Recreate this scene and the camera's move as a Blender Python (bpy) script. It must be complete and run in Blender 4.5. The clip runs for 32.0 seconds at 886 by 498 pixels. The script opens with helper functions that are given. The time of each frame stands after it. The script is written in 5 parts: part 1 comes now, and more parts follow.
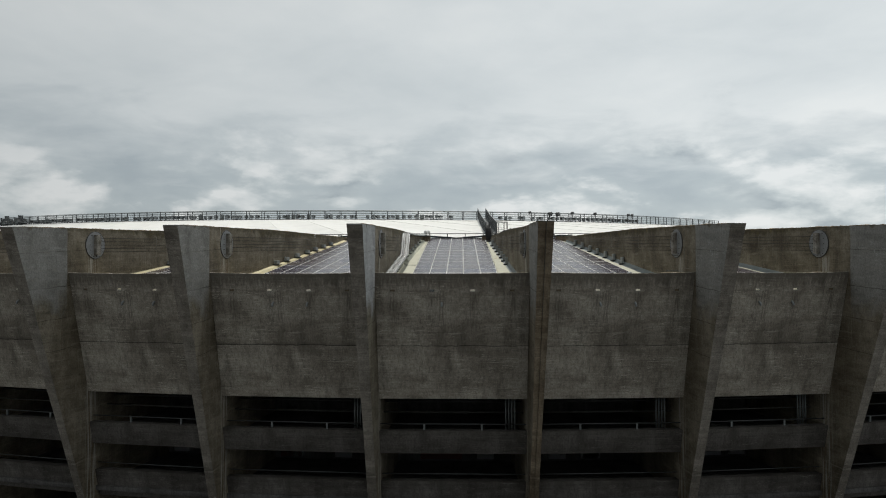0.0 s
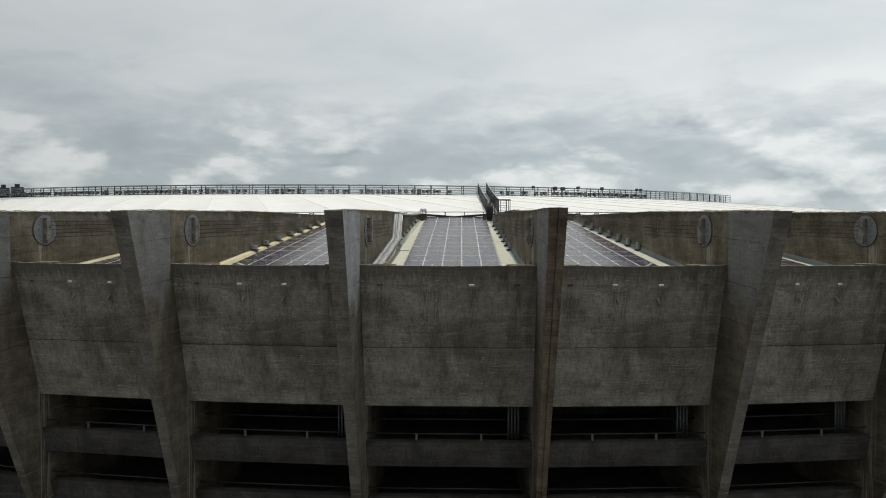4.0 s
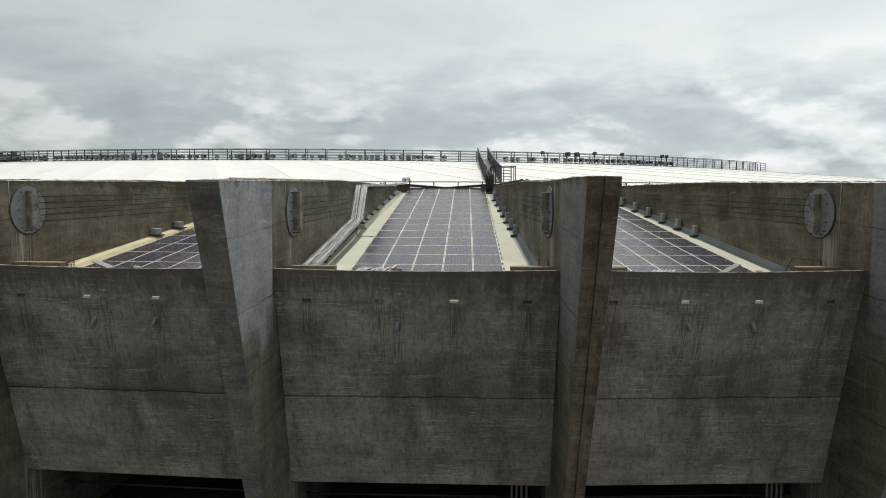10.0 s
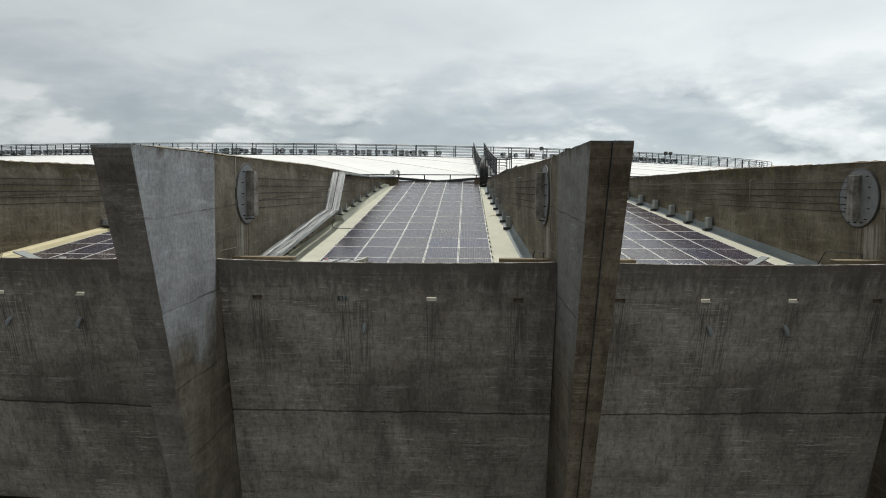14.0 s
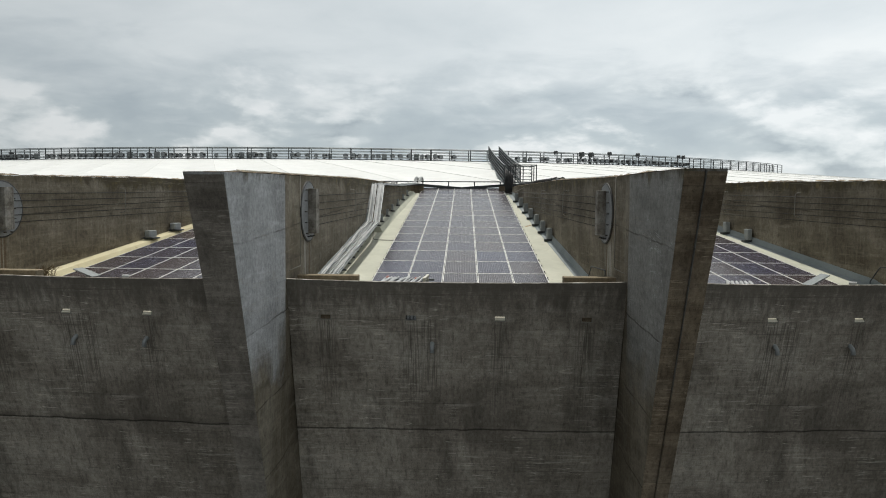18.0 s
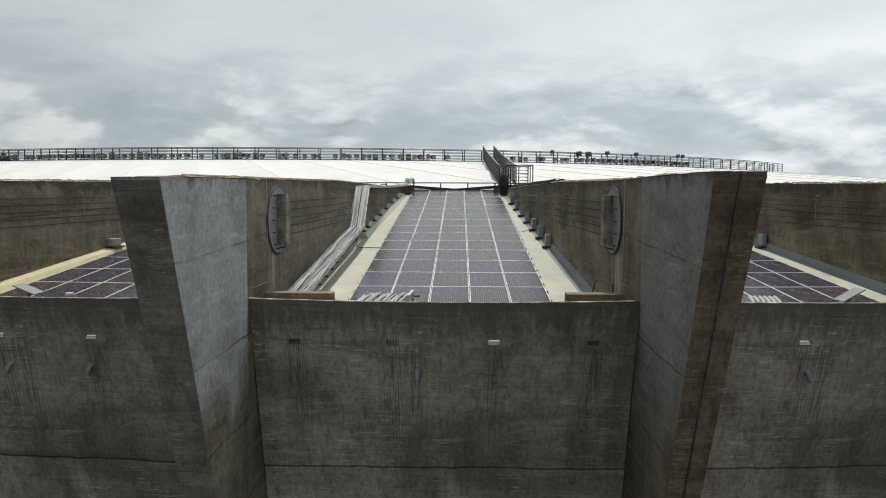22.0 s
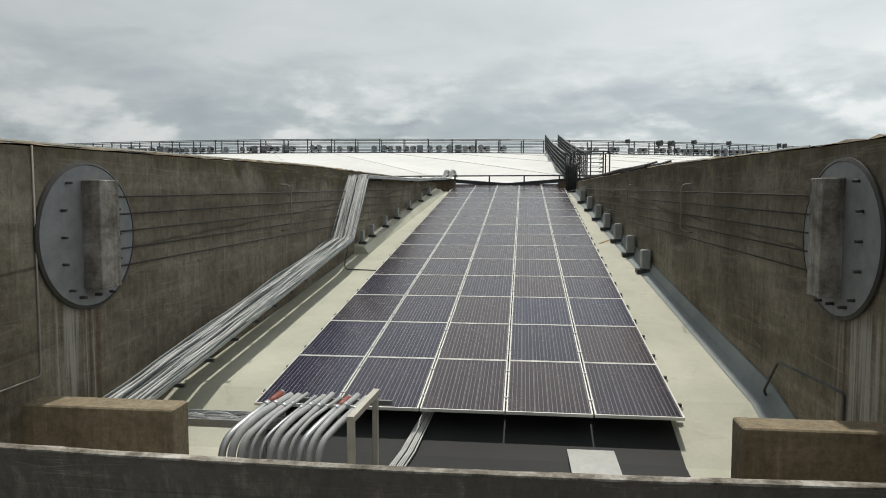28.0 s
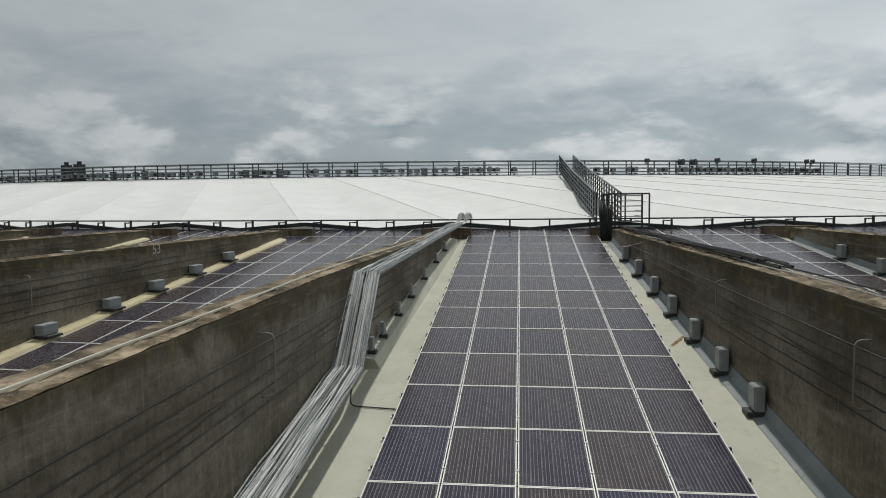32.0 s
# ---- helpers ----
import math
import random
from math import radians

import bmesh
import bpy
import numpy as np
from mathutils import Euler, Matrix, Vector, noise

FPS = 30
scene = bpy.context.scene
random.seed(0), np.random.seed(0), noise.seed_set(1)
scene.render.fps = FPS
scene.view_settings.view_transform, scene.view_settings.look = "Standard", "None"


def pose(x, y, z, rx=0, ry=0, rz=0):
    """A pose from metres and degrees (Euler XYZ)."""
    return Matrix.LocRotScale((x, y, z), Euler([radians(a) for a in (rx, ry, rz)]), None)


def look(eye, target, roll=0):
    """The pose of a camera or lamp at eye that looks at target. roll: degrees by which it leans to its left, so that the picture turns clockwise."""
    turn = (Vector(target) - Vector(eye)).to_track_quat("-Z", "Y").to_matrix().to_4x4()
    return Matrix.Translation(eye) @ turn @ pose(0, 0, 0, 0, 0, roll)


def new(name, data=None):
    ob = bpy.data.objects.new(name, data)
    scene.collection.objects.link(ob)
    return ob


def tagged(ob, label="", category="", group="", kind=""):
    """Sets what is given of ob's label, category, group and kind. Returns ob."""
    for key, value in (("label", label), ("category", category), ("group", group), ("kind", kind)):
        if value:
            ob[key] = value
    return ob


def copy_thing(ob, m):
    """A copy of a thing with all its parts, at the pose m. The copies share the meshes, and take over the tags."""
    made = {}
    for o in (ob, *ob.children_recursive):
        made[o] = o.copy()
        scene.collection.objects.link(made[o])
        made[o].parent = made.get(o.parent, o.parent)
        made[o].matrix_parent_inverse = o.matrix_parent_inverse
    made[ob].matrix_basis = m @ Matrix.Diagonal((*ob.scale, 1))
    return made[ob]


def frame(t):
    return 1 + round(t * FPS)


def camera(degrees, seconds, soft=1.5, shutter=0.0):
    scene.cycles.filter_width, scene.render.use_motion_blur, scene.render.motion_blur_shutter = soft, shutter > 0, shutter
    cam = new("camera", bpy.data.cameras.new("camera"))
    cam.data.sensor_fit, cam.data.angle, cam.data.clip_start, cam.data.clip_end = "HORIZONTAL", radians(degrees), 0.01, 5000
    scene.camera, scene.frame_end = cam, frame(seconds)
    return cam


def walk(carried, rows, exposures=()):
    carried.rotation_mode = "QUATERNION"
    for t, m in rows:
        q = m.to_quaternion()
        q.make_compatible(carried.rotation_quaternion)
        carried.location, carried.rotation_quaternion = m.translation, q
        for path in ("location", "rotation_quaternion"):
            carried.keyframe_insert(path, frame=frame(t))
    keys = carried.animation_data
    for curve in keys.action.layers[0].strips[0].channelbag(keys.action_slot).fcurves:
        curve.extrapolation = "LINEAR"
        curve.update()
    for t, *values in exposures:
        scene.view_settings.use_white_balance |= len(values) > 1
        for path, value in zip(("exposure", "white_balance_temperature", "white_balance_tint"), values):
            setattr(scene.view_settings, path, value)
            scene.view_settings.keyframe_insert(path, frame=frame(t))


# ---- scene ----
cam = camera(66.0, 32.0, soft=1.0)
PATH = [
    (0, (0.495, -34.915, 18.591), (0.44, -32.916, 18.627), -0.1),
    (0.5, (0.619, -34.951, 19.012), (0.561, -32.952, 19.043), -0.4),
    (1, (0.633, -34.766, 19.119), (0.574, -32.768, 19.154), 0.1),
    (1.5, (0.661, -34.278, 19.248), (0.603, -32.279, 19.279), 0.2),
    (2, (0.53, -33.349, 19.351), (0.475, -31.349, 19.367), 0.0),
    (2.5, (0.662, -33.083, 19.463), (0.605, -31.084, 19.475), 0.1),
    (3, (0.704, -32.365, 19.511), (0.646, -30.366, 19.512), 0.1),
    (3.5, (0.582, -31.315, 19.513), (0.527, -29.316, 19.488), 0.1),
    (5.5, (0.71, -27.54, 19.597), (0.653, -25.544, 19.476), -0.0),
    (6, (0.704, -26.423, 19.617), (0.648, -24.428, 19.482), -0.0),
    (6.5, (0.768, -25.361, 19.683), (0.71, -23.367, 19.536), 0.0),
    (7, (0.847, -24.245, 19.774), (0.788, -22.252, 19.624), -0.0),
    (7.5, (0.919, -23.223, 19.814), (0.86, -21.23, 19.667), 0.1),
    (8, (0.993, -22.258, 19.871), (0.934, -20.264, 19.724), 0.1),
    (8.5, (1.098, -21.324, 19.914), (1.038, -19.331, 19.767), 0.1),
    (9, (1.17, -20.361, 19.923), (1.11, -18.367, 19.777), 0.1),
    (9.5, (1.301, -19.476, 19.93), (1.237, -17.482, 19.785), 0.1),
    (10, (1.369, -18.614, 19.915), (1.302, -16.62, 19.771), 0.2),
    (10.5, (1.442, -17.762, 19.871), (1.372, -15.768, 19.729), 0.2),
    (11, (1.518, -16.934, 19.846), (1.445, -14.941, 19.704), 0.3),
    (11.5, (1.596, -16.148, 19.805), (1.523, -14.154, 19.665), 0.3),
    (12, (1.677, -15.644, 19.716), (1.604, -13.65, 19.578), 0.3),
    (12.5, (1.777, -15.535, 19.63), (1.705, -13.541, 19.492), 0.3),
    (13, (1.845, -15.568, 19.49), (1.775, -13.574, 19.354), 0.4),
    (13.5, (1.868, -15.628, 19.344), (1.799, -13.634, 19.209), 0.4),
    (15.5, (1.426, -15.694, 19.345), (1.364, -13.7, 19.211), 0.4),
    (16, (1.09, -15.704, 19.427), (1.027, -13.709, 19.291), 0.4),
    (16.5, (0.648, -15.714, 19.546), (0.586, -13.719, 19.409), 0.4),
    (17, (0.363, -15.713, 19.735), (0.301, -13.719, 19.597), 0.4),
    (17.5, (0.266, -15.734, 19.838), (0.204, -13.74, 19.701), 0.4),
    (18, (0.185, -15.74, 19.819), (0.124, -13.746, 19.682), 0.4),
    (18.5, (0.123, -15.76, 19.846), (0.064, -13.766, 19.71), 0.3),
    (19, (0.14, -15.821, 19.917), (0.08, -13.827, 19.781), 0.2),
    (19.5, (0.151, -15.796, 19.941), (0.094, -13.801, 19.805), 0.3),
    (20, (0.168, -15.698, 19.981), (0.113, -13.703, 19.846), 0.3),
    (20.5, (0.188, -15.459, 19.993), (0.133, -13.465, 19.858), 0.3),
    (21, (0.211, -15.026, 20.012), (0.157, -13.031, 19.874), 0.3),
    (21.5, (0.269, -14.419, 20.002), (0.217, -12.424, 19.865), 0.2),
    (22, (0.327, -13.686, 19.98), (0.279, -11.691, 19.842), 0.2),
    (22.5, (0.404, -12.811, 19.91), (0.357, -10.817, 19.772), 0.1),
    (23, (0.494, -11.931, 19.867), (0.449, -9.937, 19.728), 0.1),
    (23.5, (0.587, -11.051, 19.869), (0.543, -9.057, 19.729), 0.1),
    (24, (0.672, -10.194, 19.86), (0.601, -8.201, 19.72), 0.1),
    (24.5, (0.768, -9.423, 19.843), (0.638, -7.432, 19.703), 0.1),
    (25, (0.867, -8.695, 19.841), (0.685, -6.708, 19.7), 0.2),
    (25.5, (0.953, -7.977, 19.787), (0.735, -5.994, 19.647), -0.1),
    (27.5, (0.893, -5.387, 19.773), (0.657, -3.406, 19.632), -0.2),
    (28, (0.788, -4.814, 19.923), (0.555, -2.832, 19.783), -0.0),
    (28.5, (0.634, -4.262, 20.079), (0.403, -2.281, 19.94), -0.3),
    (29, (0.433, -3.736, 20.214), (0.201, -1.755, 20.075), -0.3),
    (29.5, (0.229, -3.232, 20.416), (-0.002, -1.251, 20.274), -0.2),
    (30, (0.025, -2.748, 20.626), (-0.201, -0.766, 20.483), 0.1),
    (30.5, (-0.108, -2.314, 20.898), (-0.336, -0.332, 20.755), -0.2),
    (31, (-0.232, -1.86, 21.251), (-0.458, 0.122, 21.108), -0.3),
    (31.5, (-0.351, -1.414, 21.611), (-0.574, 0.568, 21.466), -0.0),
    (32, (-0.362, -0.837, 21.891), (-0.589, 1.145, 21.752), -0.6),
]
walk(cam, [(t, look(eye, target, roll)) for t, eye, target, roll in PATH],
     exposures=[(0, -0.16, 6440, 10), (3.5, -0.16, 6440, 10), (5.5, 0.0, 6500, 10), (9, 0.02, 6460, 10), (18, 0.0, 6370, 10), (22, -0.02, 6370, 10), (25, 0.0, 6440, 10), (28, -0.08, 6480, 10), (29.5, -0.29, 6340, 10), (31, -0.40, 6300, 10), (32, -0.46, 6270, 10)])

# ---- world, sun, exposure ----
SUN_EL, SUN_AZ = 66.0, 6.0   # degrees; azimuth from +y towards +x
w = bpy.data.worlds.new("overcast_sky")
scene.world = w
w.use_nodes = True
nt = w.node_tree
nt.nodes.clear()


def wn(kind, **kw):
    n = nt.nodes.new(kind)
    for k, v in kw.items():
        n.inputs[k].default_value = v
    return n


def wmath(op, a, b=None, c=None):
    n = nt.nodes.new("ShaderNodeMath")
    n.operation = op
    for i, v in enumerate((a, b, c)):
        if v is None:
            continue
        if isinstance(v, (int, float)):
            n.inputs[i].default_value = v
        else:
            nt.links.new(v, n.inputs[i])
    return n.outputs[0]


def wramp(fac, stops):
    n = nt.nodes.new("ShaderNodeValToRGB")
    els = n.color_ramp.elements
    while len(els) < len(stops):
        els.new(0.5)
    for e, (p, c) in zip(els, stops):
        e.position, e.color = p, (*c, 1) if len(c) == 3 else c
    nt.links.new(fac, n.inputs[0])
    return n.outputs[0]


def wmix(fac, a, b):
    n = nt.nodes.new("ShaderNodeMix")
    n.data_type = "RGBA"
    nt.links.new(fac, n.inputs[0])
    for v, s in ((a, n.inputs[6]), (b, n.inputs[7])):
        if isinstance(v, tuple):
            s.default_value = (*v, 1)
        else:
            nt.links.new(v, s)
    return n.outputs[2]


def wnoise(vec, scale, detail, rough=0.55, distort=0.0):
    n = wn("ShaderNodeTexNoise", Scale=scale, Detail=detail, Roughness=rough, Distortion=distort)
    nt.links.new(vec, n.inputs["Vector"])
    return n.outputs[0]


sky = nt.nodes.new("ShaderNodeTexSky")
sky.sky_type = "NISHITA"
sky.sun_disc = False
sky.sun_elevation, sky.sun_rotation = radians(SUN_EL), radians(SUN_AZ)
tc = nt.nodes.new("ShaderNodeTexCoord")
sep = nt.nodes.new("ShaderNodeSeparateXYZ")
nt.links.new(tc.outputs["Generated"], sep.inputs[0])
up = wmath("MAXIMUM", sep.outputs[2], 0.0)
flat = wmath("ADD", up, 0.16)
cmb = nt.nodes.new("ShaderNodeCombineXYZ")
nt.links.new(wmath("DIVIDE", sep.outputs[0], flat), cmb.inputs[0])
nt.links.new(wmath("DIVIDE", sep.outputs[1], flat), cmb.inputs[1])
cmb.inputs[2].default_value = 3.7
deck = cmb.outputs[0]
big = wnoise(deck, 0.9, 6, 0.5, 0.25)
fine = wnoise(deck, 2.6, 7, 0.55, 0.3)
both = wmath("ADD", wmath("MULTIPLY", big, 0.70), wmath("MULTIPLY", fine, 0.30))
deck_col = wramp(both, [(0.36, (0.61, 0.655, 0.66)), (0.44, (0.665, 0.705, 0.705)), (0.52, (0.715, 0.75, 0.745)), (0.62, (0.78, 0.805, 0.79))])
# low cumulus banks towards the horizon
cm2 = nt.nodes.new("ShaderNodeCombineXYZ")
nt.links.new(wmath("MULTIPLY", sep.outputs[0], 4.2), cm2.inputs[0])
nt.links.new(wmath("MULTIPLY", sep.outputs[1], 4.2), cm2.inputs[1])
nt.links.new(wmath("MULTIPLY", up, 9.5), cm2.inputs[2])
bank = wnoise(cm2.outputs[0], 1.25, 8, 0.52, 0.1)
cm3 = nt.nodes.new("ShaderNodeVectorMath")
cm3.operation = "ADD"
nt.links.new(cm2.outputs[0], cm3.inputs[0])
cm3.inputs[1].default_value = (0.05, -0.03, 0.20)
above = wnoise(cm3.outputs[0], 1.25, 8, 0.52, 0.1)
puff = wmath("ADD", wmath("MULTIPLY", wmath("SUBTRACT", bank, above), 3.4), 0.5)
body = wramp(bank, [(0.36, (0.41, 0.465, 0.49)), (0.48, (0.48, 0.535, 0.55)), (0.60, (0.57, 0.615, 0.62))])
crown = wramp(puff, [(0.26, (0.37, 0.42, 0.445)), (0.46, (0.51, 0.56, 0.57)), (0.62, (0.64, 0.68, 0.68)), (0.84, (0.78, 0.80, 0.79))])
heap = wramp(bank, [(0.46, (0, 0, 0)), (0.54, (1, 1, 1))])
bank_col = wmix(heap, body, crown)
low = wramp(wmath("ADD", up, wmath("MULTIPLY", wmath("SUBTRACT", fine, 0.5), 0.16)), [(0.115, (1, 1, 1)), (0.205, (0, 0, 0))])
cloud = wmix(low, deck_col, bank_col)
skyc = nt.nodes.new("ShaderNodeVectorMath")
skyc.operation = "SCALE"
nt.links.new(sky.outputs[0], skyc.inputs[0])
skyc.inputs["Scale"].default_value = 0.08
thin = nt.nodes.new("ShaderNodeMix")
thin.data_type = "RGBA"
thin.inputs[0].default_value = 0.93
nt.links.new(skyc.outputs[0], thin.inputs[6])
nt.links.new(cloud, thin.inputs[7])
# the deck is thin and bright ahead, round the sun, and heavier behind
ahead = wmath("ADD", wmath("MULTIPLY", sep.outputs[1], 0.29), wmath("MULTIPLY", sep.outputs[0], 0.27))
heavy = nt.nodes.new("ShaderNodeVectorMath")
heavy.operation = "SCALE"
nt.links.new(thin.outputs[2], heavy.inputs[0])
nt.links.new(wmath("ADD", ahead, 0.80), heavy.inputs["Scale"])
bg = nt.nodes.new("ShaderNodeBackground")
bg.inputs[1].default_value = 1.0
nt.links.new(heavy.outputs[0], bg.inputs[0])
wo = nt.nodes.new("ShaderNodeOutputWorld")
nt.links.new(bg.outputs[0], wo.inputs[0])

sun = new("sun", bpy.data.lights.new("sun", "SUN"))
sun.data.energy, sun.data.angle, sun.data.color = 2.9, radians(1.5), (1.0, 0.95, 0.86)
_a, _e = radians(SUN_AZ), radians(SUN_EL)
sun.matrix_world = look((60 * math.sin(_a) * math.cos(_e), 60 * math.cos(_a) * math.cos(_e), 60 * math.sin(_e) + 20), (0, 0, 20))


# ---- materials ----
class Mat:
    """A small builder round one node material."""

    def __init__(self, name, rough=0.8, metal=0.0, spec=0.5):
        self.m = bpy.data.materials.new(name)
        self.m.use_nodes = True
        self.t = self.m.node_tree
        self.b = self.t.nodes["Principled BSDF"]
        self.b.inputs["Roughness"].default_value = rough
        self.b.inputs["Metallic"].default_value = metal
        self.b.inputs["Specular IOR Level"].default_value = spec
        self.tc = self.t.nodes.new("ShaderNodeTexCoord")

    def link(self, a, b):
        self.t.links.new(a, b)

    def vec(self, scale=(1, 1, 1), space="Object", move=(0, 0, 0)):
        n = self.t.nodes.new("ShaderNodeMapping")
        n.inputs["Scale"].default_value, n.inputs["Location"].default_value = scale, move
        self.link(self.tc.outputs[space], n.inputs[0])
        return n.outputs[0]

    def noise(self, scale, detail=4, vec=None, rough=0.55, distort=0.0):
        n = self.t.nodes.new("ShaderNodeTexNoise")
        for k, v in (("Scale", scale), ("Detail", detail), ("Roughness", rough), ("Distortion", distort)):
            n.inputs[k].default_value = v
        self.link(vec or self.tc.outputs["Object"], n.inputs["Vector"])
        return n.outputs[0]

    def ramp(self, fac, stops):
        n = self.t.nodes.new("ShaderNodeValToRGB")
        els = n.color_ramp.elements
        while len(els) < len(stops):
            els.new(0.5)
        for e, (p, c) in zip(els, stops):
            c = (c, c, c) if isinstance(c, (int, float)) else c
            e.position, e.color = p, (*c, 1)
        self.link(fac, n.inputs[0])
        return n.outputs[0]

    def mix(self, fac, a, b, kind="MIX"):
        n = self.t.nodes.new("ShaderNodeMix")
        n.data_type, n.blend_type = "RGBA", kind
        for v, s in ((fac, n.inputs[0]), (a, n.inputs[6]), (b, n.inputs[7])):
            if isinstance(v, tuple):
                s.default_value = (*v, 1)
            elif isinstance(v, (int, float)):
                s.default_value = v
            else:
                self.link(v, s)
        return n.outputs[2]

    def math(self, op, a, b=None):
        n = self.t.nodes.new("ShaderNodeMath")
        n.operation = op
        for i, v in enumerate((a, b)):
            if isinstance(v, (int, float)):
                n.inputs[i].default_value = v
            elif v is not None:
                self.link(v, n.inputs[i])
        return n.outputs[0]

    def xyz(self, space="Object"):
        n = self.t.nodes.new("ShaderNodeSeparateXYZ")
        self.link(self.tc.outputs[space], n.inputs[0])
        return n.outputs

    def random(self):
        return self.t.nodes.new("ShaderNodeObjectInfo").outputs["Random"]

    def colour(self, c):
        if isinstance(c, tuple):
            self.b.inputs["Base Color"].default_value = (*c, 1)
        else:
            self.link(c, self.b.inputs["Base Color"])
        return self

    def rough(self, v):
        self.link(v, self.b.inputs["Roughness"])
        return self

    def bump(self, h, strength=0.3, dist=0.01):
        n = self.t.nodes.new("ShaderNodeBump")
        n.inputs["Strength"].default_value, n.inputs["Distance"].default_value = strength, dist
        self.link(h, n.inputs["Height"])
        self.link(n.outputs[0], self.b.inputs["Normal"])
        return self


def concrete(name, dark, mid, light, boards=True, streak=0.6, paint=None, joint=None, moss=False, lip=None, scale=0.35, slots=(), pours=()):
    m = Mat(name, 0.88, 0, 0.3)
    col = m.ramp(m.noise(scale, 7, rough=0.66, distort=0.3), [(0.36, dark), (0.5, mid), (0.65, light)])
    # broad pours, then narrow runs and pale bloom down the face
    wide = m.noise(1.0, 4, m.vec((1.3, 1.3, 0.10)), 0.6)
    col = m.mix(m.math("MULTIPLY", m.ramp(wide, [(0.50, 0.0), (0.66, 1.0)]), streak * 0.7), col, tuple(0.55 * c for c in dark))
    runs = m.noise(1.0, 5, m.vec((9, 9, 0.16)), 0.6)
    col = m.mix(m.math("MULTIPLY", m.ramp(runs, [(0.52, 0.0), (0.68, 1.0)]), streak * 0.5), col, tuple(0.5 * c for c in dark))
    pale = m.noise(1.0, 6, m.vec((14, 14, 0.5), move=(7, 3, 1)), 0.65)
    col = m.mix(m.math("MULTIPLY", m.ramp(pale, [(0.56, 0.0), (0.68, 1.0)]), 0.45 if not boards else 0.16), col, light)
    spots = m.noise(1.9, 8, rough=0.74, distort=0.7)
    col = m.mix(m.math("MULTIPLY", m.ramp(spots, [(0.58, 0.0), (0.68, 1.0)]), 0.4 if not boards else 0.25), col, tuple(0.5 * c for c in dark))
    band = m.noise(1.0, 6, m.vec((0.35, 0.35, 2.6), move=(6, 1, 8)), 0.66, 0.5)
    col = m.mix(m.ramp(band, [(0.54, 0.0), (0.68, 0.42)]), col, tuple(1.15 * c for c in light))
    col = m.mix(m.ramp(band, [(0.33, 0.45), (0.46, 0.0)]), col, tuple(0.7 * c for c in dark))
    z = m.xyz()
    if paint:
        # the outer end of the fin was washed down: a straight upright edge, ragged below
        edge = m.math("ADD", z[1], m.math("MULTIPLY", m.math("SUBTRACT", m.noise(1.6, 6, m.vec((1, 1, 0.5)), 0.7), 0.5), 0.22))
        m1 = m.ramp(m.math("ADD", m.math("MULTIPLY", edge, 0.25), 0.5), [(0.447, 1.0), (0.462, 0.0)])
        low = m.math("ADD", m.math("MULTIPLY", z[2], 0.1), m.math("MULTIPLY", m.math("SUBTRACT", m.noise(0.55, 5, m.vec((1, 1, 0.7)), 0.6, 0.6), 0.5), 0.42))
        m2 = m.ramp(m.math("SUBTRACT", low, 1.0), [(0.58, 0.0), (0.68, 1.0)])
        zone = m.math("MULTIPLY", m1, m2)
        blot = m.noise(0.8, 7, m.vec((1, 1, 0.6), move=(2, 6, 4)), 0.62, 0.5)
        pcol = m.ramp(blot, [(0.36, tuple(0.68 * c for c in paint)), (0.50, tuple(0.9 * c for c in paint)), (0.64, paint)])
        col = m.mix(m.math("MULTIPLY", zone, 0.88), col, pcol)
        brush = m.noise(1.0, 6, m.vec((0.7, 0.7, 3.2), move=(8, 3, 3)), 0.68, 0.8)
        col = m.mix(m.math("MULTIPLY", zone, m.ramp(brush, [(0.52, 0.0), (0.66, 0.55)])), col, tuple(1.18 * c for c in paint))
        col = m.mix(m.math("MULTIPLY", zone, m.ramp(brush, [(0.34, 0.5), (0.46, 0.0)])), col, tuple(0.55 * c for c in paint))
        # lime runs along the pour lines
        vein = m.noise(0.6, 6, m.vec((0.6, 0.6, 2.2), move=(5, 2, 9)), 0.62, 1.6)
        broken = m.ramp(m.noise(0.9, 3, m.vec(move=(3, 7, 1))), [(0.60, 0.0), (0.66, 1.0)])
        col = m.mix(m.math("MULTIPLY", m.math("MULTIPLY", zone, broken), m.ramp(vein, [(0.490, 0.0), (0.497, 0.6), (0.504, 0.0)])), col, (0.74, 0.75, 0.74))
    drip = m.noise(1.0, 4, m.vec((26, 26, 0.09), move=(3, 9, 2)), 0.5)
    col = m.mix(m.math("MULTIPLY", m.ramp(drip, [(0.60, 0.0), (0.66, 1.0)]), 0.4 * streak), col, tuple(0.35 * c for c in dark))
    pits = m.noise(9, 6, rough=0.8)
    col = m.mix(m.ramp(pits, [(0.30, 0.6), (0.40, 0.0)]), col, tuple(0.4 * c for c in dark))
    grain = m.noise(38, 4, rough=0.75)
    col = m.mix(0.35, col, m.ramp(grain, [(0.3, 0.25), (0.7, 1.0)]), "MULTIPLY")
    mottle = m.noise(11, 6, m.vec((1, 1, 0.75), move=(9, 4, 7)), 0.72)
    col = m.mix(0.42, col, m.ramp(mottle, [(0.34, 0.35), (0.5, 0.95), (0.64, 1.35)]), "MULTIPLY")
    h = m.math("ADD", m.math("MULTIPLY", grain, 0.4), m.math("MULTIPLY", spots, 0.6))
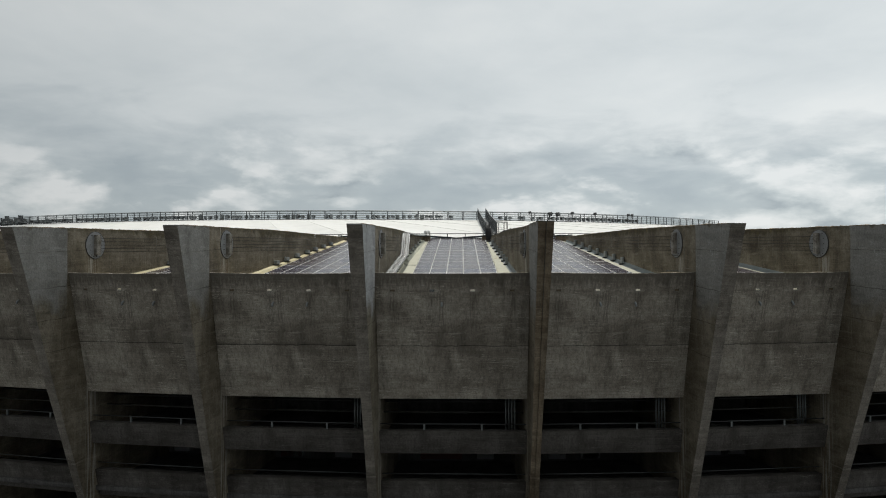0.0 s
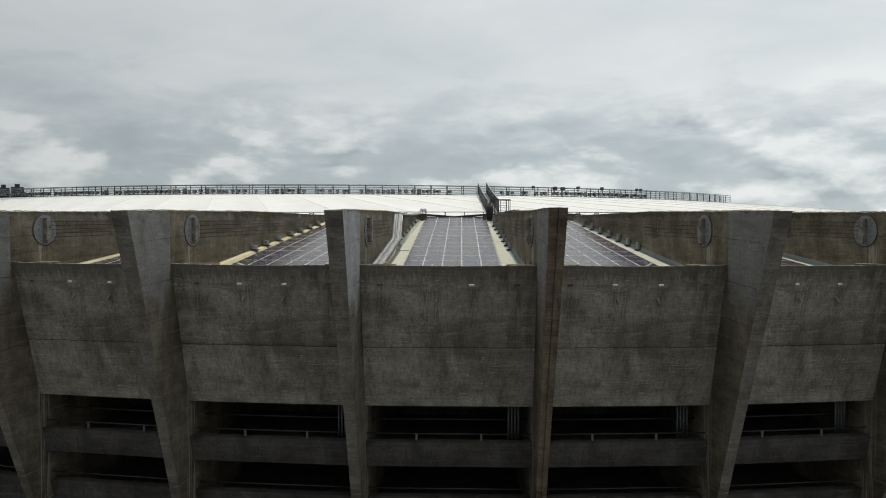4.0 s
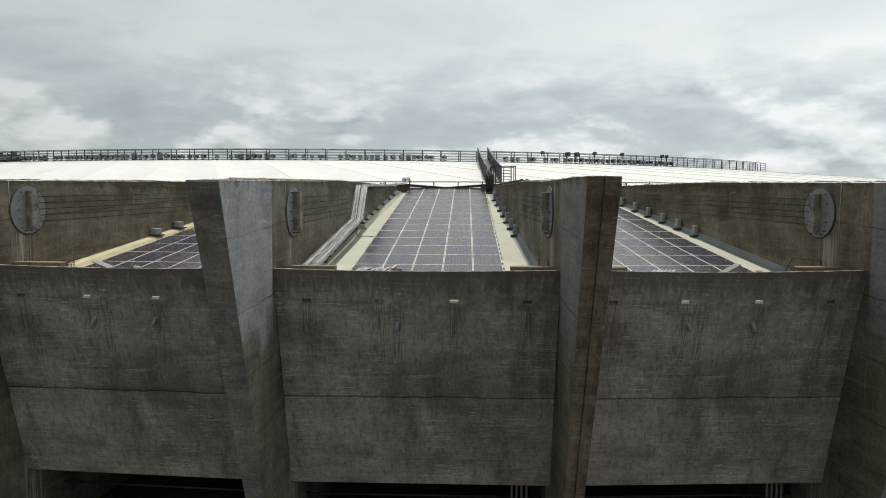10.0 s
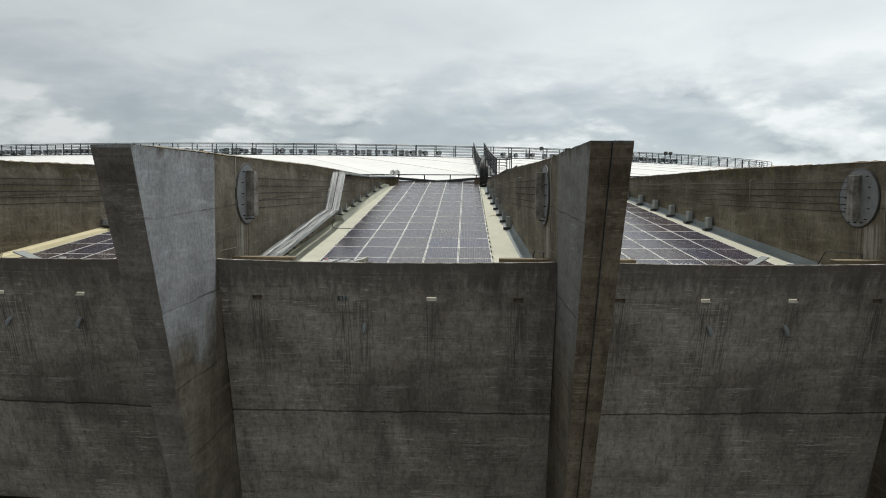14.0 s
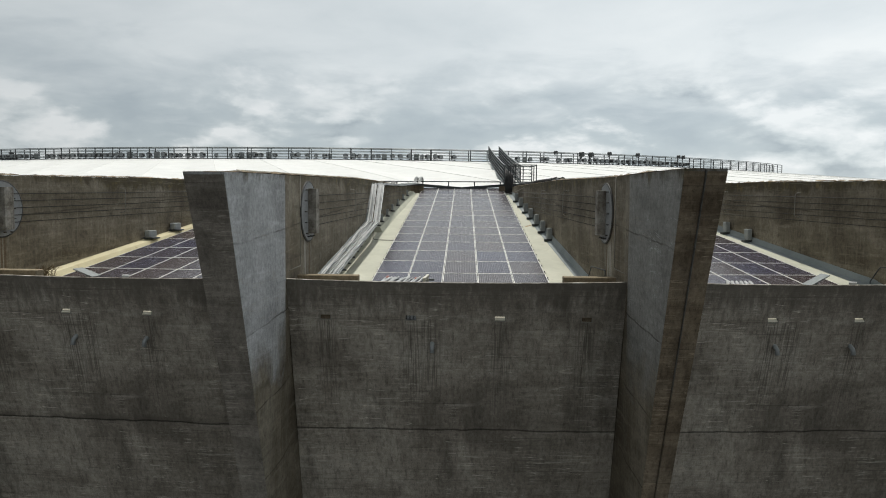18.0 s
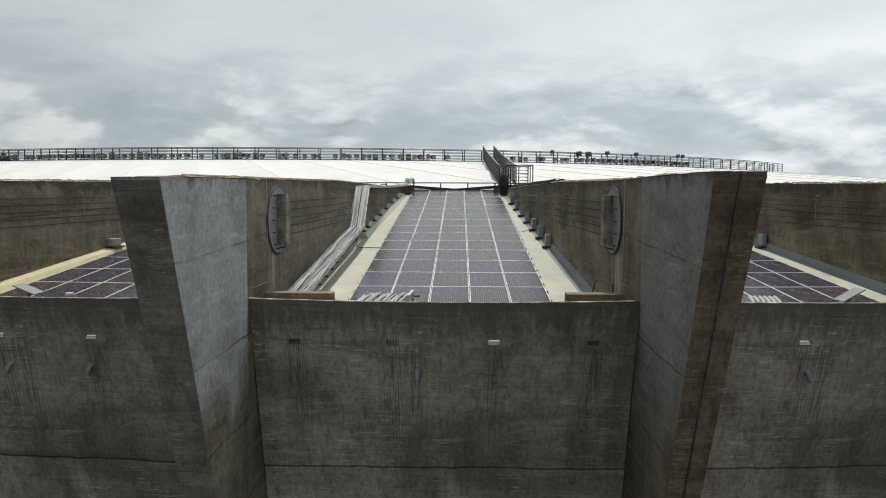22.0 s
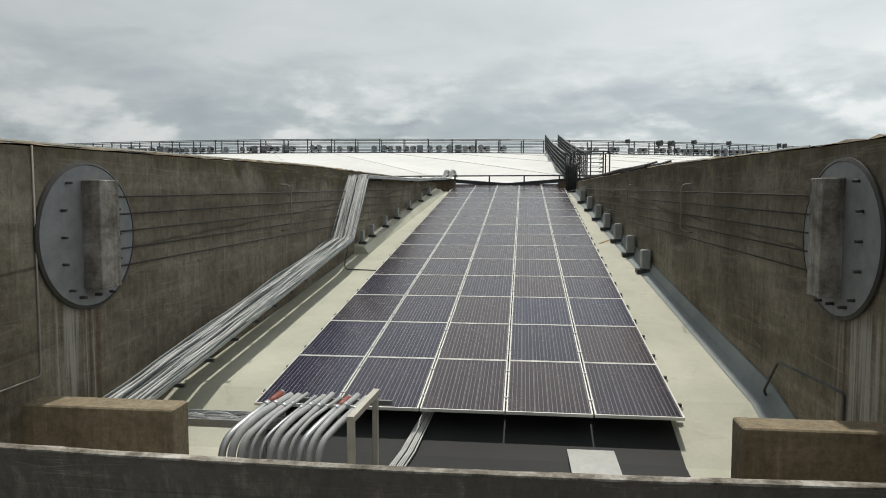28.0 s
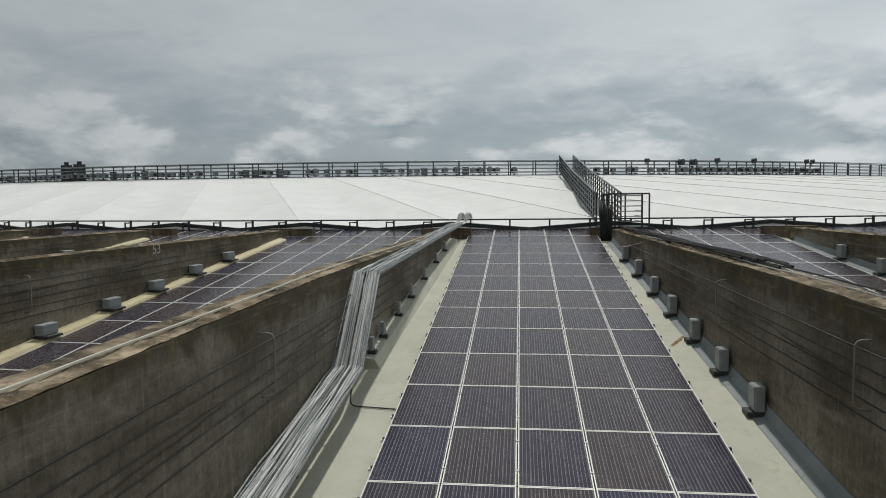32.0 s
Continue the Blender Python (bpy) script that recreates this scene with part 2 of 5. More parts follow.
    if boards:
        wob = m.math("ADD", z[2], m.math("MULTIPLY", m.noise(0.9, 3), 0.03))
        fr = m.math("FRACT", m.math("ADD", m.math("DIVIDE", wob, 0.31), 50.0))
        line = m.ramp(fr, [(0.0, 0.25), (0.05, 1.0), (0.95, 1.0), (1.0, 0.4)])
        fade = m.ramp(m.noise(1.1, 4, m.vec((0.45, 0.45, 2.6))), [(0.50, 0.0), (0.60, 1.0)])
        col = m.mix(m.math("MULTIPLY", fade, 0.55), col, line, "MULTIPLY")
        lift = m.t.nodes.new("ShaderNodeTexWhiteNoise")
        lift.noise_dimensions = "1D"
        m.link(m.math("FLOOR", m.math("DIVIDE", wob, 0.31)), lift.inputs["W"])
        col = m.mix(0.2, col, m.ramp(lift.outputs["Value"], [(0.0, 0.5), (1.0, 1.0)]), "MULTIPLY")
        h = m.math("ADD", h, m.math("MULTIPLY", line, 0.5))
        hair = m.noise(1.0, 4, m.vec((0.5, 0.5, 9.0), move=(4, 1, 6)), 0.55)
        broken = m.ramp(m.noise(1.6, 4, m.vec((1, 1, 0.4), move=(8, 8, 8))), [(0.5, 0.0), (0.6, 1.0)])
        thin = m.ramp(hair, [(0.56, 0.0), (0.575, 1.0), (0.59, 0.0)])
        col = m.mix(m.math("MULTIPLY", m.math("MULTIPLY", thin, broken), 0.85), col, tuple(1.15 * c for c in light))
        hair2 = m.noise(1.0, 3, m.vec((0.28, 0.28, 7.0), move=(1, 6, 2)), 0.5)
        some = m.ramp(m.noise(1.2, 4, m.vec((1, 1, 0.6), move=(2, 9, 5))), [(0.52, 0.0), (0.58, 1.0)])
        col = m.mix(m.math("MULTIPLY", m.math("MULTIPLY", m.ramp(hair2, [(0.515, 0.0), (0.523, 1.0), (0.531, 0.0)]), some), 0.95), col, tuple(1.2 * c for c in light))
        thin = m.ramp(hair, [(0.40, 0.0), (0.415, 1.0), (0.43, 0.0)])
        col = m.mix(m.math("MULTIPLY", thin, 0.45), col, tuple(0.5 * c for c in dark))
    for sx in slots:
        near = m.ramp(m.math("ABSOLUTE", m.math("SUBTRACT", z[0], sx)), [(0.08, 1.0), (0.34, 0.0)])
        below = m.ramp(m.math("MULTIPLY", m.math("SUBTRACT", 17.08, z[2]), 0.25), [(0.0, 0.0), (0.02, 1.0), (0.35, 0.9), (0.8, 0.0)])
        wash = m.noise(1.0, 3, m.vec((30, 4, 0.12), move=(sx, 2, 1)), 0.5)
        zone = m.math("MULTIPLY", near, below)
        col = m.mix(m.math("MULTIPLY", zone, m.ramp(wash, [(0.48, 0.1), (0.58, 0.75)])), col, tuple(0.42 * c for c in dark))
    for zj in pours:
        off = m.math("ABSOLUTE", m.math("ADD", m.math("SUBTRACT", z[2], m.math("ADD", zj, m.math("MULTIPLY", z[1], 0.06))), m.math("MULTIPLY", m.math("SUBTRACT", m.noise(1.1, 4), 0.5), 0.16)))
        here = m.ramp(m.noise(0.8, 3, m.vec(move=(zj, 1, 2))), [(0.40, 0.25), (0.55, 1.0)])
        col = m.mix(m.math("MULTIPLY", m.ramp(off, [(0.008, 0.65), (0.028, 0.0)]), here), col, tuple(0.4 * c for c in dark))
    if moss:
        up = m.math("SUBTRACT", z[2], m.math("ADD", 20.52, m.math("MULTIPLY", z[1], 0.022)))
        inward = m.math("MULTIPLY", m.ramp(m.math("MULTIPLY", z[1], 0.1), [(0.25, 0.0), (0.8, 1.0)]), 0.34)
        up = m.math("ADD", up, inward)
        ragged = m.math("ADD", up, m.math("MULTIPLY", m.math("SUBTRACT", m.noise(2.2, 7, m.vec((1, 1, 0.5)), 0.7), 0.5), 1.1))
        col = m.mix(m.ramp(m.math("ADD", m.math("MULTIPLY", ragged, 1.0), 0.5), [(0.30, 0.0), (0.52, 0.8)]), col, m.ramp(m.noise(3.0, 5, rough=0.7), [(0.4, (0.06, 0.048, 0.028)), (0.55, (0.085, 0.07, 0.035)), (0.68, (0.20, 0.15, 0.055))]))
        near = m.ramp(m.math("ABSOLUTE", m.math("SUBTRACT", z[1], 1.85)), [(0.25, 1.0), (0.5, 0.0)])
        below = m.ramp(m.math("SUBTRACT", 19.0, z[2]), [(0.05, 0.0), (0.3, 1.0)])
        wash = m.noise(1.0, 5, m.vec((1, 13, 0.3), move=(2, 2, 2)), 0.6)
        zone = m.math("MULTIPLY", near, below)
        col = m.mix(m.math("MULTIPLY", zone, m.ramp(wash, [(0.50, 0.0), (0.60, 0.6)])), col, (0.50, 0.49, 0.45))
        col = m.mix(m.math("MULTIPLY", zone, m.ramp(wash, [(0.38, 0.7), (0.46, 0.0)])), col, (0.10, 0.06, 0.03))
        lines = m.noise(1.0, 3, m.vec((0.25, 0.25, 5.0)), 0.5)
        col = m.mix(m.math("MULTIPLY", m.ramp(lines, [(0.585, 0.0), (0.60, 1.0), (0.615, 0.0)]), 0.3), col, light)
    if lip:
        down = m.math("SUBTRACT", lip, z[2])
        fringe = m.noise(1.0, 6, m.vec((6, 6, 0.25), move=(1, 5, 3)), 0.7)
        reach = m.math("SUBTRACT", m.math("MULTIPLY", fringe, 2.2), down)
        col = m.mix(m.ramp(m.math("ADD", m.math("MULTIPLY", reach, 0.9), 0.0), [(0.25, 0.0), (0.8, 0.75)]), col, tuple(0.5 * c for c in dark))
    if joint:
        off = m.math("ADD", m.math("SUBTRACT", z[2], joint), m.math("MULTIPLY", m.math("SUBTRACT", m.noise(1.3, 5), 0.5), 0.12))
        crack = m.ramp(m.math("ABSOLUTE", off), [(0.012, 0.25), (0.03, 1.0)])
        damp = m.ramp(m.math("ADD", m.math("MULTIPLY", off, 2.2), 0.5), [(0.48, 0.0), (0.5, 1.0), (0.62, 0.7), (0.95, 0.0)])
        each = m.ramp(m.random(), [(0.25, 0.15), (0.6, 1.0)])
        col = m.mix(m.math("MULTIPLY", m.math("MULTIPLY", damp, each), m.ramp(m.noise(0.8, 4), [(0.36, 0.0), (0.55, 0.85)])), col, tuple(0.4 * c for c in dark))
        col = m.mix(0.85, col, crack, "MULTIPLY")
    m.colour(col).bump(h, 0.5, 0.012)
    return m.m


C_WALL = concrete("parapet_concrete", (0.268, 0.238, 0.197), (0.472, 0.427, 0.36), (0.635, 0.59, 0.51), streak=0.85, joint=14.15, lip=17.95, slots=(-3.09, -1.05, -0.55, 1.05, 3.09))
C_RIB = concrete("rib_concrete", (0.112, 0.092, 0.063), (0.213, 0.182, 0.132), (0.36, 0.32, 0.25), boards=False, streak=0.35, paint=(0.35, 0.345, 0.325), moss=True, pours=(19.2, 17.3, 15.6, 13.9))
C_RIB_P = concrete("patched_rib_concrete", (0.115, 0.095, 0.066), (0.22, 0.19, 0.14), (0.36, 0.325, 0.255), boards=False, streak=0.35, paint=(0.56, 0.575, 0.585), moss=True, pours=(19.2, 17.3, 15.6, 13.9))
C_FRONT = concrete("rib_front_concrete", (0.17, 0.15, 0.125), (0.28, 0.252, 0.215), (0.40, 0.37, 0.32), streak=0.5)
# grey beam concrete, darkened so that its colour holds the shade below the parapet
C_BEAM = concrete("shaded_spandrel_concrete", (0.07, 0.062, 0.055), (0.115, 0.105, 0.095), (0.17, 0.158, 0.145), streak=0.6)
C_BROWN = concrete("weathered_brown_concrete", (0.13, 0.098, 0.065), (0.25, 0.198, 0.135), (0.36, 0.30, 0.22), streak=0.8)
C_TOP = concrete("mossy_wall_top", (0.03, 0.023, 0.015), (0.16, 0.122, 0.075), (0.46, 0.38, 0.26), boards=False, streak=0.0, scale=1.7)
C_BLOCK = concrete("pitted_block_concrete", (0.15, 0.13, 0.105), (0.33, 0.31, 0.27), (0.48, 0.46, 0.42), boards=False, streak=0.9, scale=2.5)
C_KERB = concrete("ochre_upstand_concrete", (0.19, 0.15, 0.10), (0.31, 0.255, 0.17), (0.42, 0.355, 0.25), boards=False, streak=0.35)
# floors and back walls: the gloom inside the openings is put into this colour
C_IN = concrete("shaded_interior_concrete", (0.06, 0.057, 0.056), (0.11, 0.104, 0.10), (0.16, 0.154, 0.15), boards=False)


def coated(name, a, b, stain):
    m = Mat(name, 0.7, 0, 0.35)
    col = m.ramp(m.noise(0.7, 5, rough=0.6, distort=0.4), [(0.35, a), (0.65, b)])
    col = m.mix(m.math("MULTIPLY", m.ramp(m.noise(1.7, 6, rough=0.7, distort=1.2), [(0.58, 0.0), (0.75, 1.0)]), 0.55), col, stain)
    g = m.noise(20, 4, rough=0.65)
    col = m.mix(0.12, col, m.ramp(g, [(0.3, 0.4), (0.7, 1.0)]), "MULTIPLY")
    return m.colour(col).bump(g, 0.25, 0.006).m


SLAB = coated("pale_roof_coating", (0.45, 0.455, 0.37), (0.56, 0.56, 0.46), (0.33, 0.31, 0.23))
C_COPE = concrete("chipped_coping", (0.11, 0.095, 0.075), (0.31, 0.285, 0.24), (0.62, 0.60, 0.55), boards=False, streak=0.0, scale=3.0)
# near-black slab colour that carries the shade under the panels
SLAB_D = coated("panel_shade_coating", (0.017, 0.018, 0.019), (0.026, 0.028, 0.029), (0.012, 0.012, 0.012))
SLAB_Y = coated("yellowed_roof_coating", (0.55, 0.48, 0.29), (0.66, 0.60, 0.40), (0.38, 0.28, 0.12))
FLASH = coated("grey_flashing", (0.20, 0.23, 0.235), (0.28, 0.31, 0.315), (0.14, 0.15, 0.14))
MEMB = coated("white_roof_membrane", (0.71, 0.72, 0.70), (0.77, 0.78, 0.76), (0.63, 0.63, 0.59))
SEAM = coated("grey_membrane_seam", (0.42, 0.43, 0.42), (0.52, 0.53, 0.52), (0.35, 0.35, 0.33))


def plain(name, col, rough=0.5, metal=0.0, vary=0.25, spec=0.5):
    m = Mat(name, rough, metal, spec)
    n = m.noise(6, 5, rough=0.6)
    c = m.mix(vary, col, m.ramp(n, [(0.3, 0.35), (0.7, 1.0)]), "MULTIPLY")
    m.colour(c)
    m.rough(m.ramp(n, [(0.3, min(1, rough * 1.25)), (0.7, rough * 0.8)]))
    return m.m


GALV = plain("galvanised_steel", (0.50, 0.52, 0.53), 0.45, 0.7)
STEEL = plain("dark_grey_steel", (0.06, 0.064, 0.066), 0.55, 0.3)
STEEL_L = plain("weathered_grey_steel", (0.22, 0.24, 0.24), 0.5, 0.5)
BLACK = plain("black_rubber", (0.02, 0.02, 0.02), 0.7)
PLATE = plain("painted_grey_plate", (0.27, 0.28, 0.285), 0.6, 0.0, 0.4)
BOX = plain("grey_enamel_box", (0.31, 0.33, 0.33), 0.5, 0.0, 0.3)
WHITE = plain("white_cable_sheath", (0.62, 0.63, 0.62), 0.5, 0.0, 0.3)
GREYC = plain("grey_cable_sheath", (0.42, 0.43, 0.43), 0.55, 0.0, 0.3)
RED = plain("red_brown_conduit", (0.26, 0.07, 0.045), 0.5)
ALU = plain("anodised_aluminium", (0.74, 0.74, 0.70), 0.45, 0.25, 0.12)
CREAM = plain("cream_painted_steel", (0.55, 0.53, 0.45), 0.55, 0.0, 0.3)
PIPE = plain("thin_painted_conduit", (0.27, 0.255, 0.22), 0.6)
ROD = plain("oiled_dark_rod", (0.05, 0.048, 0.043), 0.6)
DARKG = plain("smoked_glass", (0.02, 0.02, 0.022), 0.15)
LENS = plain("lamp_lens", (0.30, 0.32, 0.33), 0.15)
RAG = plain("dry_weeds", (0.12, 0.085, 0.04), 0.9)
DOORR = plain("maroon_panel", (0.10, 0.03, 0.03), 0.6)
DOORW = plain("pale_panel", (0.30, 0.30, 0.31), 0.6)

# photovoltaic glass: cells with fine silvery busbars, each module its own tint
def photovoltaic(name, tints):
    g = Mat(name, 0.22, 0.0, 0.3)
    tint = g.ramp(g.random(), tints)
    tint = g.mix(0.35, tint, g.ramp(g.noise(5.5, 3), [(0.3, 0.4), (0.7, 1.0)]), "MULTIPLY")
    x = g.xyz()[0]

    def stripes(period, width, offset):
        fr = g.math("FRACT", g.math("ADD", g.math("DIVIDE", x, period), 100.0 + offset))
        return g.math("LESS_THAN", fr, width)

    lines = g.math("MAXIMUM", stripes(0.0529, 0.12, 0.25), stripes(0.1587, 0.02, 0.0))
    col = g.mix(g.math("MULTIPLY", lines, 0.44), tint, (0.48, 0.47, 0.49))
    dust = g.noise(1.3, 6, g.vec((1, 1, 1), "Object"), 0.65)
    col = g.mix(g.math("MULTIPLY", g.ramp(dust, [(0.45, 0.0), (0.8, 1.0)]), 0.05), col, (0.42, 0.38, 0.32))
    g.colour(col).rough(g.ramp(dust, [(0.3, 0.20), (0.8, 0.34)]))
    return g.m


PV = photovoltaic("photovoltaic_glass", [(0.0, (0.027, 0.022, 0.035)), (0.4, (0.037, 0.028, 0.035)), (0.8, (0.047, 0.034, 0.036)), (1.0, (0.030, 0.026, 0.042))])
PV_BLUE = photovoltaic("blue_photovoltaic_glass", [(0.0, (0.020, 0.020, 0.046)), (0.5, (0.028, 0.023, 0.042)), (1.0, (0.022, 0.024, 0.058))])

# ---- building blocks ----
def mesh_of(name, bm, *mats):
    me = bpy.data.meshes.new(name)
    bmesh.ops.recalc_face_normals(bm, faces=bm.faces)
    bm.to_mesh(me)
    bm.free()
    for m in mats:
        me.materials.append(m)
    return me


def part(name, bm, material, parent=None, label=""):
    ob = new(name, mesh_of(name, bm, *(material if isinstance(material, tuple) else (material,))))
    if parent is not None:
        ob.parent = parent
    return tagged(ob, label)


def piece(name, mesh, parent, m=None):
    ob = new(name, mesh)
    ob.parent = parent
    if m is not None:
        ob.matrix_basis = m
    return ob


def box(x0, x1, y0, y1, z0, z1, bevel=0.0, bm=None, m=None):
    bm = bm or bmesh.new()
    vs = [bm.verts.new((a, b, c)) for a in (x0, x1) for b in (y0, y1) for c in (z0, z1)]
    if m is not None:
        bmesh.ops.transform(bm, matrix=m, verts=vs)
    fs = [bm.faces.new([vs[i] for i in q]) for q in ((0, 1, 3, 2), (4, 6, 7, 5), (0, 4, 5, 1), (2, 3, 7, 6), (0, 2, 6, 4), (1, 5, 7, 3))]
    if bevel:
        es = list({e for f in fs for e in f.edges})
        bmesh.ops.bevel(bm, geom=es, offset=bevel, segments=1, affect="EDGES")
    return bm


def tube(points, r, sides=8, bm=None, caps=True):
    """A round bar along a chain of points."""
    bm = bm or bmesh.new()
    pts = [Vector(p) for p in points]
    rings = []
    side = None
    for i, p in enumerate(pts):
        d = (pts[min(i + 1, len(pts) - 1)] - pts[max(i - 1, 0)]).normalized()
        if side is None:
            side = d.orthogonal().normalized()
        side = (side - d * side.dot(d)).normalized()
        other = d.cross(side)
        rings.append([bm.verts.new(p + r * (math.cos(a) * side + math.sin(a) * other)) for a in (2 * math.pi * k / sides for k in range(sides))])
    for a, b in zip(rings, rings[1:]):
        for k in range(sides):
            f = bm.faces.new((a[k], a[(k + 1) % sides], b[(k + 1) % sides], b[k]))
            f.smooth = sides > 5
    if caps:
        bm.faces.new(rings[0][::-1])
        bm.faces.new(rings[-1])
    return bm


def prism(outline, x0, x1, bm=None):
    """An outline in y, z drawn out along x."""
    bm = bm or bmesh.new()
    a = [bm.verts.new((x0, y, z)) for y, z in outline]
    b = [bm.verts.new((x1, y, z)) for y, z in outline]
    bm.faces.new(a)
    bm.faces.new(b[::-1])
    for i in range(len(a)):
        j = (i + 1) % len(a)
        bm.faces.new((a[i], b[i], b[j], a[j]))
    return bm


def disc(r, t, sides=40, bm=None, m=None):
    """A round plate that lies across x, from 0 to t."""
    bm = bm or bmesh.new()
    rim = [(r * math.cos(2 * math.pi * k / sides), r * math.sin(2 * math.pi * k / sides)) for k in range(sides)]
    prism(rim, 0, t, bm)
    if m is not None:
        bmesh.ops.transform(bm, matrix=m, verts=bm.verts)
    return bm


def empty(name, m=None, **tags):
    ob = new(name)
    ob.empty_display_size = 0.1
    if m is not None:
        ob.matrix_basis = m
    return tagged(ob, **tags)


def bend(points, r, n=5):
    """A chain of points with its corners rounded."""
    pts = [Vector(p) for p in points]
    out = [pts[0]]
    for a, b, c in zip(pts, pts[1:], pts[2:]):
        u, v = (a - b), (c - b)
        k = min(r, u.length * 0.49, v.length * 0.49)
        p, q = b + u.normalized() * k, b + v.normalized() * k
        for i in range(n + 1):
            t = i / n
            out.append((1 - t) ** 2 * p + 2 * t * (1 - t) * b + t * t * q)
    out.append(pts[-1])
    return out


# ---- plan ----
R = 118.2                       # the facade's radius, about a point R ahead of the middle bay
STEP = 4.156                    # degrees from bay to bay


def polar(k):
    """The pose of bay (or rib, at halves) k: its own x across, y inwards."""
    aside = -0.28 if k == -1.5 else 0.0      # this rib stands a little off its axis
    return Matrix.Translation((0, R, 0)) @ Matrix.Rotation(radians(STEP * k), 4, "Z") @ Matrix.Translation((aside, -R, 0))


def slab_z(y):
    """The slab's height: close under the panels, with a shallow gutter behind the parapet."""
    if y < 2.6:
        return 16.88 + 0.09 * (y - 0.56)
    return 17.06 + 0.32 * (y - 2.6) if y < 3.8 else 17.444 + 0.13 * (y - 3.8)


def rib_top(y):
    return 20.33 + 0.024 * (y - FRONT) if y < 9.7 else 20.655 + 0.006 * (y - 9.7)


FRONT, LEAN = -3.85, 0.2485      # the rib's front edge at its top; how far the parapet leans for each metre


def rib_front(z):
    return FRONT + 0.35 * (20.33 - z)


def rib_slim(y):
    """How much of its full width a rib keeps, from its outer end inwards."""
    return 1 - 0.20 * min(1, max(0, (y + 0.3) / 0.7)) - 0.0045 * max(0, y - 2.6)


def rib_half(z):
    """Half the width of a rib's front edge, which narrows downwards."""
    return max(0.25, 0.372 - 0.0125 * (20.33 - z))


BAYS, NEAR = range(-4, 5), range(-3, 4)
RIBS = [k - 0.5 for k in range(-4, 6)]

# ---- ground ----
bm = bmesh.new()
bmesh.ops.create_grid(bm, x_segments=1, y_segments=1, size=2500)
ground = part("ground", bm, coated("dark_asphalt", (0.045, 0.045, 0.045), (0.065, 0.065, 0.062), (0.03, 0.03, 0.03)))
tagged(ground, "dark asphalt ground far below the stadium facade", "ground", kind="structure")

# ---- ribs: deep concrete fins that lean outwards and run on as beams beside the panels ----
def rib_shape(x0, x1, proud=0.0, skew=0.0, lift=0.0):
    """One fin: a raking outer blade that narrows downwards, and the deep beam behind it."""
    bm = bmesh.new()
    levels = [0.0, 4.0, 7.0, 9.5, 11.5, 13.5, 15.5, 17.5, 19.0, rib_top(FRONT)]
    deep = 2.6
    for i in range(len(levels) - 1):
        ring = []
        for z in (levels[i], levels[i + 1]):
            thin = rib_half(z) / 0.372
            yf = rib_front(z) - proud
            cols = [(yf, thin)] + [(y, 1 - (1 - thin) * (deep - y) / (deep - yf)) for y in (max(-0.3, yf + 0.1), max(0.4, yf + 0.8))] + [(deep, 1)]
            cols = [(y, x0 * w * rib_slim(y), x1 * w * rib_slim(y)) for y, w in cols]
            ring.append([(bm.verts.new((a, y, z if z < 20 else rib_top(y))), bm.verts.new((b, y, z if z < 20 else rib_top(y)))) for y, a, b in cols])
        lo, hi = ring
        for c in range(3):
            for s in (0, 1):
                bm.faces.new((lo[c][s], lo[c + 1][s], hi[c + 1][s], hi[c][s]))
            if i == len(levels) - 2:
                bm.faces.new((hi[c][0], hi[c + 1][0], hi[c + 1][1], hi[c][1]))
        bm.faces.new((lo[0][0], lo[0][1], hi[0][1], hi[0][0]))
    bmesh.ops.remove_doubles(bm, verts=bm.verts, dist=0.0005)
    ys = [deep, 4.0, 6.5, 9.7, 17.0, 25.8]
    blade = set(bm.verts)
    prism([(y, rib_top(y)) for y in ys] + [(25.8, 19.3), (10.9, 16.4), (9.7, 12.0), (9.7, 0.0), (deep, 0.0)], x0, x1, bm)
    # the fin narrows a little towards the field; its outer end may stand askew
    for v in bm.verts:
        if v not in blade:
            v.co.x *= rib_slim(v.co.y)
        if v.co.y < 0.5:
            v.co.x += skew * (0.5 - v.co.y) / 4.4
        if v.co.z > 20:
            v.co.z += lift * max(0, 2.6 - v.co.y) / 6.45
    bmesh.ops.triangulate(bm, faces=[f for f in bm.faces if len(f.verts) > 4])
    return bm


def rib_cap(x0, x1, skew=0.0, lift=0.0):
    """The rough crust along the top of a fin."""
    bm = bmesh.new()
    rng = random.Random(int((x0 + 5) * 100))
    rows = []
    for i in range(197):
        y = FRONT + 0.05 + i * 0.15
        lim = min(1.0, i / 10)
        rows.append([bm.verts.new(((x0 + (x1 - x0) * s) * rib_slim(y) + skew * max(0, 0.5 - y) / 4.4, y, rib_top(y) + lift * max(0, 2.6 - y) / 6.45 + 0.004 + lim * (0.004 + 0.012 * rng.random() if s in (0, 1) else 0.012 + 0.055 * rng.random() ** 3))) for s in (0, 0.2, 0.5, 0.8, 1)])
    for a, b in zip(rows, rows[1:]):
        for k in range(4):
            bm.faces.new((a[k], a[k + 1], b[k + 1], b[k]))
    return bm


